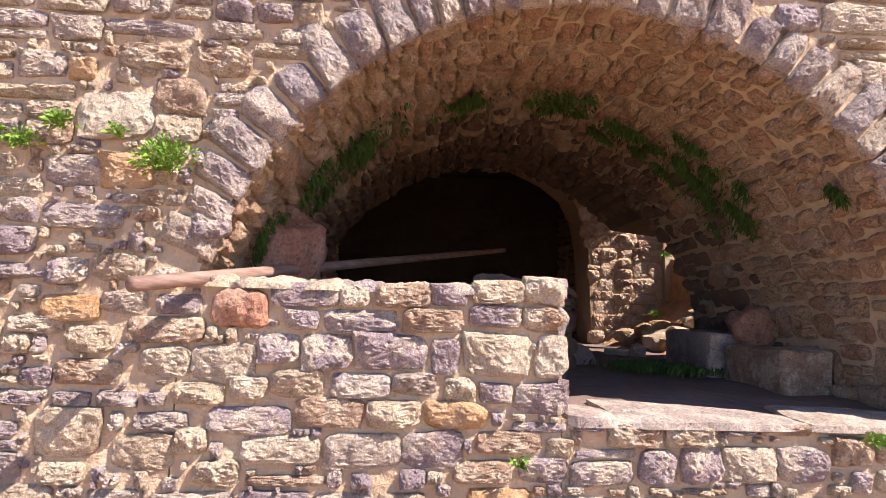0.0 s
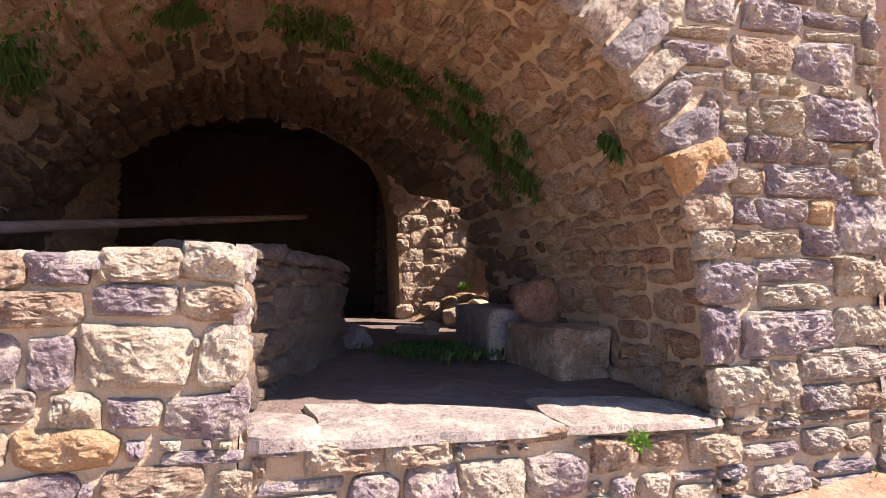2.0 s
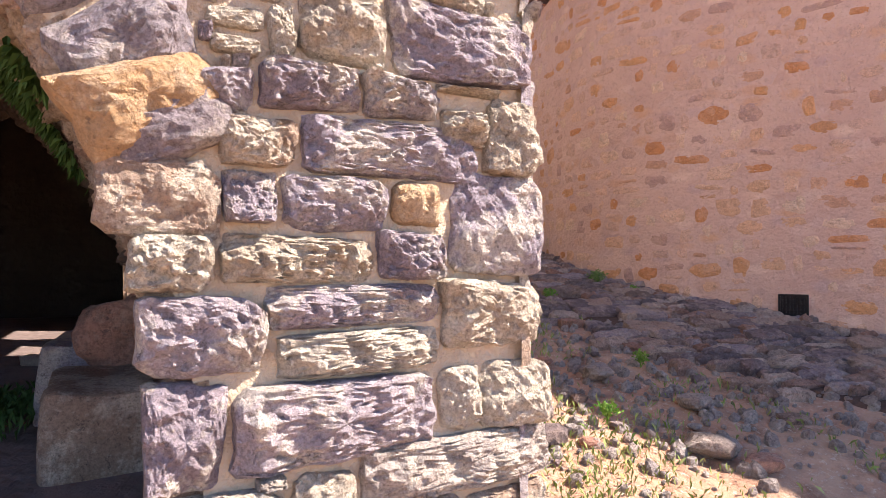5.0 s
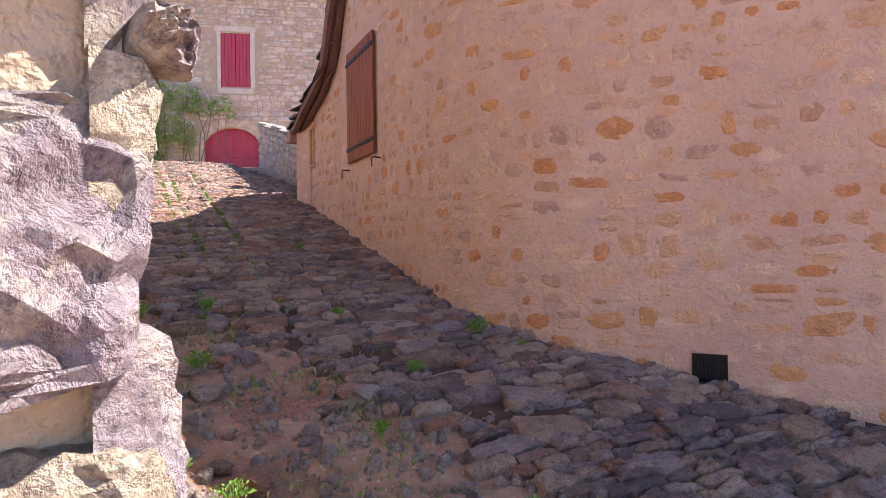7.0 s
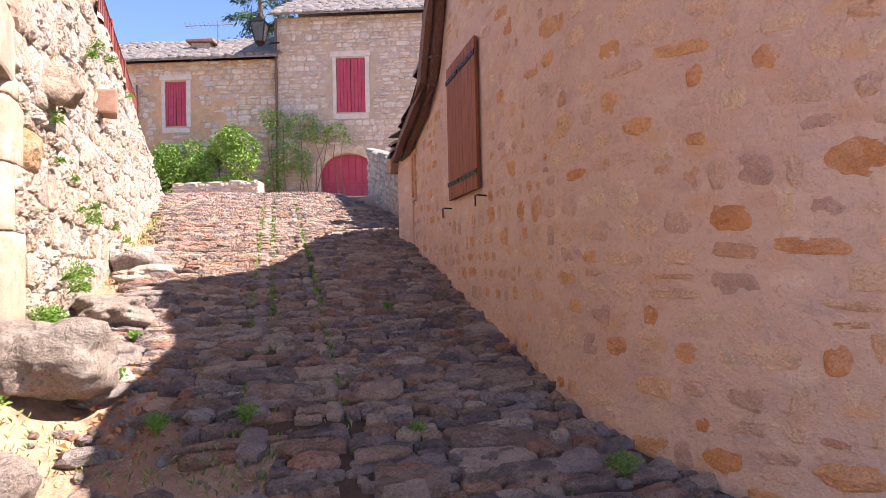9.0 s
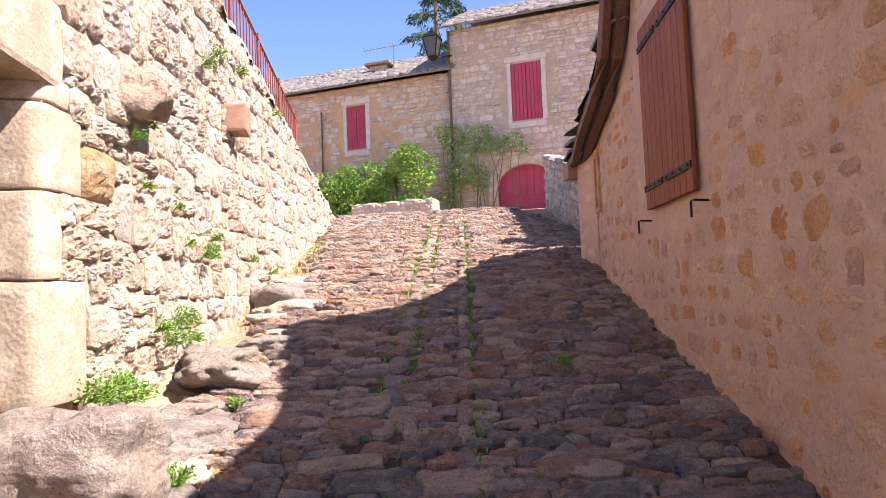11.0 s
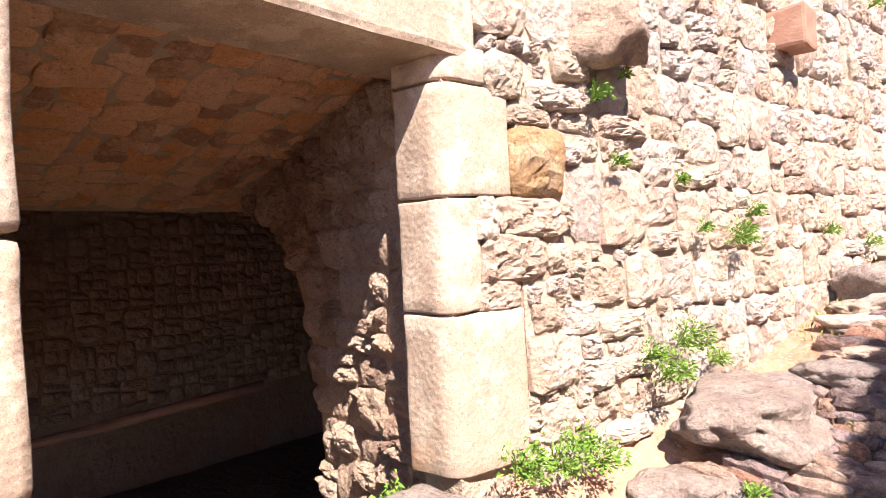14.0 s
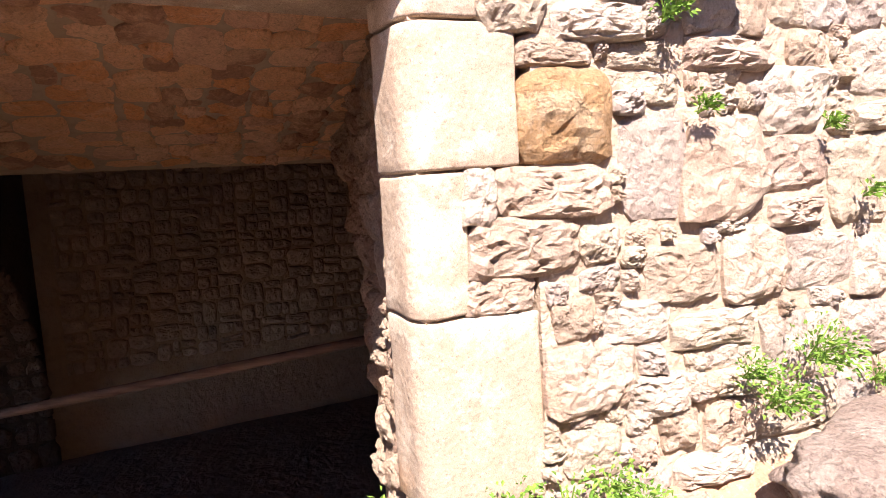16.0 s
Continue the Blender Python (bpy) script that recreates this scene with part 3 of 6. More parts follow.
LOW_TOP = [(-3.89, 1.29, 0.3, 0.11), (-3.67, 1.29, 0.13, 0.1), (-3.46, 1.3, 0.25, 0.11), (-3.25, 1.31, 0.17, 0.1), (-3.03, 1.33, 0.24, 0.11), (-2.82, 1.34, 0.19, 0.13), (-3.9, 1.18, 0.15, 0.09), (-3.64, 1.18, 0.33, 0.1), (-3.32, 1.19, 0.28, 0.11), (-3.04, 1.22, 0.24, 0.1), (-2.82, 1.21, 0.19, 0.11),
           (-3.99, 1.05, 0.18, 0.13), (-3.78, 1.04, 0.22, 0.16), (-3.5, 1.05, 0.32, 0.16), (-3.26, 1.03, 0.13, 0.16), (-3.03, 1.05, 0.31, 0.19), (-2.78, 1.05, 0.15, 0.2)]
LOW_MIDDLE = [(-4.48, 1.12, 0.33, 0.12), (-4.22, 0.98, 0.28, 0.17), (-3.9, 0.9, 0.23, 0.13), (-3.63, 0.9, 0.26, 0.11), (-3.39, 0.91, 0.2, 0.1), (-3.19, 0.89, 0.14, 0.11), (-3.03, 0.88, 0.15, 0.09), (-2.82, 0.86, 0.25, 0.14), (-3.76, 0.78, 0.3, 0.13), (-3.48, 0.78, 0.24, 0.12), (-4.1, 0.74, 0.36, 0.12),
              (-4.32, 0.85, 0.23, 0.1), (-4.11, 0.88, 0.16, 0.1), (-3.96, 0.62, 0.34, 0.12), (-3.61, 0.62, 0.34, 0.15), (-3.3, 0.63, 0.27, 0.16), (-2.97, 0.67, 0.29, 0.1), (-4.53, 0.6, 0.26, 0.16), (-4.47, 0.73, 0.23, 0.08), (-4.34, 0.65, 0.14, 0.11)]
LOW_FOOT = [(-4.66, 1.23, 0.2, 0.1), (-4.43, 1.23, 0.2, 0.09), (-4.79, 0.93, 0.28, 0.11), (-4.79, 1.07, 0.21, 0.12), (-4.85, 0.68, 0.28, 0.21), (-5.02, 1.13, 0.23, 0.08), (-4.47, 0.98, 0.22, 0.13), (-5.0, 0.9, 0.14, 0.09), (-2.4, 0.71, 0.25, 0.11), (-2.14, 0.71, 0.24, 0.1), (-1.87, 0.59, 0.25, 0.16),
            (-2.29, 0.57, 0.18, 0.16), (-2.09, 0.59, 0.19, 0.16), (-1.62, 0.59, 0.24, 0.16), (-2.81, 0.55, 0.22, 0.11), (-2.55, 0.54, 0.29, 0.11), (-3.08, 0.54, 0.26, 0.1)]
HIGH_STONES = [(-4.76, 2.06, 0.32, 0.22), (-4.49, 2.16, 0.23, 0.17), (-4.49, 2.01, 0.21, 0.14), (-5.1, 2.28, 0.21, 0.12), (-4.62, 2.34, 0.32, 0.12), (-4.31, 2.33, 0.25, 0.14), (-4.92, 1.8, 0.25, 0.14), (-4.05, 2.4, 0.25, 0.07), (-4.28, 2.48, 0.21, 0.08),
               (-4.32, 1.59, 0.17, 0.14), (-4.91, 1.36, 0.17, 0.12), (-4.7, 1.38, 0.23, 0.12), (-4.6, 1.62, 0.12, 0.07)]
OCHRE = [(-0.36, 1.62, 0.13, 0.11), (-4.89, 1.2, 0.26, 0.12), (-3.21, 0.78, 0.28, 0.13), (-4.69, 1.81, 0.24, 0.16), (-4.93, 2.26, 0.13, 0.1), (-3.0, 0.42, 0.3, 0.11)]
RED_STONES = [(-4.17, 1.22, 0.25, 0.17)]


def build_front_wall():
    inner = arch_points(180, 0, 41, ARCH_R + 0.03)
    outline = [(-9.0, -2.0), (inner[0][0], -2.0)] + inner + [(inner[-1][0], -2.0), (-0.03, -2.0), (-0.03, TOP), (-9.0, TOP)]
    wall = structure("wall_front", extrude_outline(outline, 0.03, 2.6), M_MORTAR, "sunlit rubble stone wall with sandy mortar and a great arch", "stone wall")
    # past the side door the right haunch is cut away under a sloping soffit
    inner2 = arch_points(180, 43, 33, ARCH_R + 0.03)
    outline2 = [(-9.0, -2.0), (inner2[0][0], -2.0)] + inner2 + [(-0.86, 2.1), (-0.03, 3.1), (-0.03, TOP), (-9.0, TOP)]
    # The near-black mortar darkens this mass as deep shade would.
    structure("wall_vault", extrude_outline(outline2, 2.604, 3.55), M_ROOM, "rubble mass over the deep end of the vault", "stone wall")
    r = random.Random(21)
    frames, dressed, pier = [], [], []

    def put(cx, cz, w, h, list_to=None, proud=0.0, spin=0.0):
        d = r.uniform(0.022, 0.05) + proud
        (frames if list_to is None else list_to).append(framed((cx, 0.022, cz), (1, 0, 0), (0, 0, 1), (0, -1, 0), w, h, d, spin + r.uniform(-0.035, 0.035)))

    def open_there(cx, cz, w, h):
        """The arch with its ring of stones, and the gap beside the low wall."""
        if cx > -2.72 and cx < -0.95 and 0.775 < cz + h * 0.4 and cz < 1.5:
            return True
        return cz > 1.35 and math.hypot(max(abs(cx - ARCH_X) - w * 0.35, 0), (cz - h * 0.3 - ARCH_Z) / 1.05) < ARCH_R + 0.21

    patch = Patch(open_there)
    patch.known(OCHRE + RED_STONES)
    patch.known(PIER_LOW + PIER_HIGH)
    own = len(patch.stones)
    patch.known(LOW_TOP + LOW_MIDDLE + LOW_FOOT + HIGH_STONES)
    patch.coursed(courses(-6.6, 0.02, -0.9, 0.77, 0.09, 0.19, 0.12, 0.40, r, gap=0.018, split=0.25))
    patch.coursed(courses(-6.6, -2.70, 0.77, 1.40, 0.09, 0.19, 0.12, 0.40, r, gap=0.018, split=0.25))
    patch.coursed(courses(-6.6, 0.0, 1.41, 4.2, 0.08, 0.19, 0.12, 0.42, r, gap=0.016, split=0.3))
    patch.fill(-5.4, 0.02, 0.2, 2.7, (0.09, 0.06, 0.042, 0.03), r, 3500)
    tinted = len(OCHRE) + len(RED_STONES)
    for k, (cx, cz, w, h) in enumerate(patch.stones):
        if k >= tinted:
            put(cx, cz, w, h, pier if k < own else frames, proud=0.006 if k < own else -0.008 if h < 0.07 else 0.0)
    a = 24.0
    while a < 158:
        step = r.uniform(3.6, 6.2)
        length = r.uniform(0.20, 0.34)
        mid = radians(a + step / 2)
        c, s = math.cos(mid), math.sin(mid)
        rad = ARCH_R + length / 2 - 0.005
        dressed.append(framed((ARCH_X + rad * c, 0.024, ARCH_Z + 1.05 * rad * s), (c, 0, s), (-s, 0, c), (0, -1, 0), length, rad * radians(step) - 0.012, r.uniform(0.042, 0.06)))
        a += step
    kind = StoneKind("wall_stone", M_FRONT, 15, nu=14, nv=10, crag=0.26, fine=0.22, edge=0.5, round_off=0.6)
    lay(StoneKind("pier_stone", M_FRONT, 12, nu=26, nv=18, crag=0.30, fine=0.26, edge=0.45, warp=0.10, round_off=0.35), pier, wall, (0, 0, 1), 300)
    lay(kind, frames, wall, (-2.4, 0, 1.1), 300)
    lay(StoneKind("arch_stone", M_VOUSS, 12, crag=0.2, nu=14, nv=10, round_off=0.4), dressed, wall, (-1, 0, 2), 300, "arch_stone")
    warm = [framed((x, 0.022, z), (1, 0, 0), (0, 0, 1), (0, -1, 0), w, h, 0.045) for x, z, w, h in OCHRE]
    warm.append(framed((-0.97, 0.014, 1.80), (1, 0, 0), (0, 0, 1), (0, -1, 0), 0.30, 0.17, 0.055, 0.50))
    lay(StoneKind("ochre_stone", M_ORANGE, 6, nu=16, nv=12), warm, wall, (0, 0, 0), 300, "ochre_stone")
    red = [framed((x, 0.02, z), (1, 0, 0), (0, 0, 1), (0, -1, 0), w, h, 0.045) for x, z, w, h in RED_STONES]
    lay(StoneKind("red_stone", M_REDROCK, 6), red, wall, (0, 0, 0), 300, "red_stone")
    # the hidden flank towards the lane
    side = [framed((-0.034, cy, cz), (0, 1, 0), (0, 0, 1), (1, 0, 0), w, h, 0.04) for cy, cz, w, h in courses(0.0, 3.85, 0.2, 4.6, 0.14, 0.24, 0.2, 0.5, r) if cy < 3.4 and not (cy > 2.5 and cz < 3.2)]
    lay(kind, side, wall, (0, 0, 1), 60)
    return wall


build_front_wall()


def build_low_wall():
    wall = structure("wall_low", box_bm(-4.42, -2.73, 0.034, 0.42, -0.6, 1.335), M_MORTAR, "low rubble wall closing one side of the arch", "stone wall")
    r = random.Random(5)
    kind = StoneKind("low_stone", M_FRONT, 8)
    frames = [framed((-2.735, cy, cz), (0, 1, 0), (0, 0, 1), (1, 0, 0), w, h, 0.04) for cy, cz, w, h in courses(0.0, 0.44, 0.78, 1.40, 0.12, 0.2, 0.16, 0.4, r)]
    frames += [framed((cx, cy, 1.33), (1, 0, 0), (0, 1, 0), (0, 0, 1), w, h, 0.04) for cx, cy, w, h in courses(-4.4, -2.70, 0.0, 0.42, 0.14, 0.24, 0.16, 0.34, r)]
    lay(kind, frames, wall, (-2.7, 0, 1.2), 300)
    sill = structure("sill", box_bm(-2.725, -0.88, 0.034, 0.46, -0.6, 0.772), M_MORTAR, "stone sill of the arch worn pale", "sill")
    slabs = [framed((cx, cy, 0.765), (1, 0, 0), (0, 1, 0), (0, 0, 1), w, h, 0.045) for cx, cy, w, h in courses(-2.70, -0.88, -0.005, 0.46, 0.5, 0.55, 0.55, 1.0, r, gap=-0.01)]
    lay(StoneKind("sill_slab", M_SLABS, 9, nu=16, nv=10, crag=0.12, edge=0.3, warp=0.03, round_off=0.0), slabs, sill, (-2, 0, 0.8), 300, "slab")


build_low_wall()


def build_vault():
    """Stones along the barrel of the vault, seen from within."""
    r = random.Random(31)
    vault = structure("vault_lining", extrude_outline(arch_points(178, 2, 31, ARCH_R + 0.034) + arch_points(2, 178, 31, ARCH_R + 0.05), 0.10, 1.55), M_DARKMORTAR, "lining of the barrel vault in warm brown mortar", "vault")
    # The deep half gets darker mortar where the light falls off.
    structure("vault_lining_deep", extrude_outline(arch_points(178, 2, 31, ARCH_R + 0.034) + arch_points(2, 178, 31, ARCH_R + 0.05), 1.552, 2.59), M_SHADEMORTAR, "lining of the deep end of the vault with shade in its colour", "vault")
    frames = []

    def place(arc, y, w, h, push):
        ang = arc / ARCH_R
        c, s = math.cos(ang), math.sin(ang)
        rad = ARCH_R + 0.035
        return framed((ARCH_X + rad * c, y, ARCH_Z + 1.05 * rad * s), (0, 1, 0), (-s, 0, c), (-c, 0, -s), w, h, push)

    length = math.pi * ARCH_R
    for cy, arc, w, h in rubble(0.03, 2.6, 0.0, length, 0.08, 0.27, r):
        frames.append(place(arc, cy, w, h, r.uniform(0.03, 0.075)))
    # Dark copies replace stones more often with depth, as shade would.
    shaded = [place(arc, cy, w, h, r.uniform(0.02, 0.05)) for cy, arc, w, h in rubble(2.6, 3.6, ARCH_R * radians(46), length, 0.1, 0.3, r)]
    shaded += [m for m in frames if m.translation.y > 1.4 and r.random() < (m.translation.y - 1.2) * 0.8]
    frames = [m for m in frames if m not in shaded]
    lay(StoneKind("vault_stone", M_VAULT, 15, crag=0.26, fine=0.2, warp=0.16, round_off=0.6, edge=0.5), frames, vault, (-1.2, 0.6, 1.6), 300)
    lay(StoneKind("sooty_stone", M_VAULTSHADE, 9, crag=0.3, fine=0.2, warp=0.2), shaded, vault, (-1.2, 3.0, 1.6), 0)
    # low walls under the springing
    fr = []
    for cy, cz, w, h in courses(0.0, 2.6, 0.62, 0.90, 0.12, 0.16, 0.2, 0.45, r):
        fr.append(framed((-0.86, cy, cz), (0, 1, 0), (0, 0, 1), (-1, 0, 0), w, h, 0.05))
    # cheek of the side door
    for cx, cz, w, h in courses(-0.9, 0.0, 0.7, 2.9, 0.12, 0.2, 0.14, 0.34, r):
        fr.append(framed((cx, 2.595, cz), (1, 0, 0), (0, 0, 1), (0, 1, 0), w, h, 0.05))
    lay(StoneKind("jamb_stone", M_VAULT, 8), fr, vault, (-0.9, 3, 1.5), 300)
    bm = bmesh.new()
    xs, ys = np.linspace(-4.5, 0.02, 46), np.linspace(0.33, 8.0, 60)
    grid = [[bm.verts.new((x, y, 0.782 + 0.041 * min(y, 3.0) - 0.03 * max(0.0, 1 - (y - 0.33) / 0.25) + 0.014 * smooth_noise(x, y, 3.0) + 0.007 * smooth_noise(x, y, 11.0))) for x in xs] for y in ys]
    for j in range(len(ys) - 1):
        for i in range(len(xs) - 1):
            bm.faces.new((grid[j][i], grid[j][i + 1], grid[j + 1][i + 1], grid[j + 1][i]))
    structure("floor", bm, M_FLOOR, "worn trodden earth and stone floor of the vault", "floor")
    # the dark room behind the vault, its shade put into near-black mortar
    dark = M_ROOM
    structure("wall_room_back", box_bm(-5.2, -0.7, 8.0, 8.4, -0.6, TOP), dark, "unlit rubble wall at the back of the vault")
    # West wall and its stones coloured pale to brighten the view through the door.
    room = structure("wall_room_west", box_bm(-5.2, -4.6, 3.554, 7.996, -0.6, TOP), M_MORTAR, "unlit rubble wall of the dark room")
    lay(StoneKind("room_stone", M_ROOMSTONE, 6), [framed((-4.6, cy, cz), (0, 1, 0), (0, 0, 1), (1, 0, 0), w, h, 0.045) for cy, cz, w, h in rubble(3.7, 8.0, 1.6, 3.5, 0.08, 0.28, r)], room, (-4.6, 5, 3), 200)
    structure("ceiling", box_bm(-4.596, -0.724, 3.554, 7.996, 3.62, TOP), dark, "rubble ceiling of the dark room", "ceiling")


build_vault()


def build_partition():
    """A low wall that runs back into the vault."""
    a, b = Vector((-2.70, 0.43, 0)), Vector((-2.10, 2.05, 0))
    d = (b - a).normalized()
    n = Vector((d.y, -d.x, 0))
    ln = (b - a).length
    m = Matrix(((d.x, n.x, 0, a.x), (d.y, n.y, 0, a.y), (0, 0, 1, 0), (0, 0, 0, 1)))
    bm = box_bm(0, ln, -0.42, -0.03, 0.5, 1.40)
    bmesh.ops.transform(bm, matrix=m, verts=bm.verts)
    # Partition stones and mortar carry the vault's shade in their base colour.
    wall = structure("wall_partition", bm, M_SHADEMORTAR, "low rubble wall running back into the vault", "stone wall")
    r = random.Random(9)
    frames = []
    for cu, cz, w, h in courses(0, ln, 0.78, 1.38, 0.13, 0.24, 0.16, 0.42, r):
        frames.append(m @ framed((cu, -0.03, cz), (1, 0, 0), (0, 0, 1), (0, 1, 0), w, h, 0.045))
    for cu, cv, w, h in courses(0, ln + 0.04, -0.44, 0.03, 0.2, 0.26, 0.25, 0.5, r):
        frames.append(m @ framed((cu, cv, 1.40), (1, 0, 0), (0, 1, 0), (0, 0, 1), w, h, 0.05))
    for cv, cz, w, h in courses(-0.42, 0.0, 0.78, 1.40, 0.16, 0.24, 0.2, 0.4, r):
        frames.append(m @ framed((ln, cv, cz), (0, 1, 0), (0, 0, 1), (1, 0, 0), w, h, r.uniform(0.03, 0.12)))
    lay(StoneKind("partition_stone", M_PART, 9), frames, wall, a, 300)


build_partition()


def boulder(name, place, size, material, label, seed=1, detail=3, rough=0.28, category="rock", group=""):
    """A weathered rock: broken flats, worn edges and a pitted skin."""
    bm = bmesh.new()
    fine = detail >= 3
    bmesh.ops.create_icosphere(bm, subdivisions=detail + (1 if fine else 0), radius=0.5)
    off = Vector((seed * 1.7, seed * 0.9, seed * 2.3))
    for v in bm.verts:
        p = v.co.copy()
        d = p.normalized()
        k = max(abs(p.x), abs(p.y), abs(p.z)) / 0.5
        p = p / (k ** 0.45)
        push = rough * 0.8 * noise.noise(p * 2.0 + off) - rough * 0.3 * (0.25 - abs(noise.noise(p * 3.4 + off)))
        if fine:
            push += rough * 0.12 * noise.noise(p * 9 + off) + rough * 0.07 * noise.noise(p * 19 + off)
        p += d * push
        v.co = Vector((p.x * size[0], p.y * size[1], p.z * size[2])) + Vector((0, 0, size[2] * 0.35))
    ob = mesh_object(name, bm, material, smooth=fine)
    ob.location = place
    ob.rotation_euler = (0, 0, seed * 1.3)
    return tagged(ob, label, category, group)


def block(name, x0, x1, y0, y1, z0, z1, material, label, category, turn=0.0):
    mid = ((x0 + x1) / 2, (y0 + y1) / 2)
    m = Matrix.Rotation(turn, 4, "Z")
    ob = mesh_object(name, rough_box(x0 - mid[0], x1 - mid[0], y0 - mid[1], y1 - mid[1], 0, z1 - z0, 4, 0.022, 4.0, 0.035, m), material)
    ob.location = (*mid, z0)
    return tagged(ob, label, category)


block("stone_bench", -1.22, -0.90, 0.80, 1.45, 0.79, 1.08, M_FRONT, "long grey stone block against the vault wall", "stone block", 0.05)
block("stone_block", -1.26, -0.92, 1.50, 2.45, 0.80, 1.16, M_FRONT, "rough stone block lying by the side door", "stone block", -0.08)
boulder("rock", (-0.93, 1.55, 1.06), (0.24, 0.42, 0.34), M_REDROCK, "reddish rock heap on the stone block", 4)
boulder("rock", (-4.28, 0.95, 0.82), (0.6, 0.7, 1.0), M_REDROCK, "large reddish boulder filling a corner of the vault", 8, 4, 0.45)
boulder("rubble_stone", (-1.42, 3.05, 0.86), (0.22, 0.16, 0.13), M_SIDE, "loose pale stone in the patch of sun", 2, 2, group="loose stones")
boulder("rubble_stone", (-1.28, 2.9, 0.87), (0.17, 0.14, 0.16), M_SIDE, "loose pale stone in the patch of sun", 5, 2, group="loose stones")
boulder("rubble_stone", (-2.0, 2.25, 0.84), (0.3, 0.24, 0.2), M_FRONT, "fallen grey stone at the foot of the low wall", 6, 2, group="loose stones")


def build_threshold():
    """Earth banked up behind the cellar door's sill."""
    bm = bmesh.new()
    xs, ys = np.linspace(-1.0, 0.15, 20), np.linspace(2.62, 5.3, 30)
    grid = [[bm.verts.new((x, y, float(np.interp(x, [-1.0, -0.75, -0.4, 0.1], [0.84, 1.0, 1.18, min(ground_z(0.1, y) + 0.06, 1.6)])) + 0.05 * smooth_noise(x, y, 4.0) + 0.02 * smooth_noise(x, y, 11.0))) for x in xs] for y in ys]
    for j in range(29):
        for i in range(19):
            bm.faces.new((grid[j][i], grid[j][i + 1], grid[j + 1][i + 1], grid[j + 1][i]))
    structure("floor_threshold", bm, M_GROUND, "trodden earth sloping down behind the cellar door", "floor")


build_threshold()


def build_pole():
    ob = mesh_object("pole", tube([Vector((-4.48, -0.36, 1.295)).lerp(Vector((-2.1, 5.6, 2.12)), t) for t in np.linspace(0, 1, 9)], 0.030, 14), M_POLE, smooth=True)
    tagged(ob, "long round weathered wooden pole resting on the low wall", "pole")


build_pole()


# ---- side wall along the lane, with the cellar door ----
def side_x(y):
    return 0.12 * (y - 5.2) + (0.14 if y > 5.2 else 0.14 * max(0.0, (y - 4.9) / 0.3))


def side_top(y):
    return 5.05 - 0.155 * (y - 8.2)


NEAR_JAMB = 3.84
# stones beside the far jamb: (middle y, middle z, breadth, height)
SIDE_STONES = [(5.23, 3.03, 0.09, 0.15), (5.45, 3.03, 0.36, 0.14), (5.36, 2.88, 0.34, 0.16), (5.28, 2.75, 0.2, 0.1), (5.79, 3.08, 0.23, 0.31), (6.05, 3.07, 0.3, 0.33), (5.56, 2.47, 0.3, 0.2), (5.50, 2.65, 0.12, 0.12), (5.71, 2.62, 0.24, 0.12), (6.01, 2.56, 0.33, 0.11), (5.35, 3.55, 0.2, 0.16), (5.61, 3.50, 0.29, 0.1),
               (5.75, 3.41, 0.22, 0.07), (5.47, 3.42, 0.22, 0.07), (5.78, 2.38, 0.23, 0.12), (6.08, 3.42, 0.34, 0.1), (5.6, 2.87, 0.13, 0.1), (5.89, 2.75, 0.27, 0.17), (6.18, 2.76, 0.26, 0.23), (6.46, 2.74, 0.3, 0.17), (6.33, 3.27, 0.25, 0.2), (5.60, 2.76, 0.13, 0.07)]


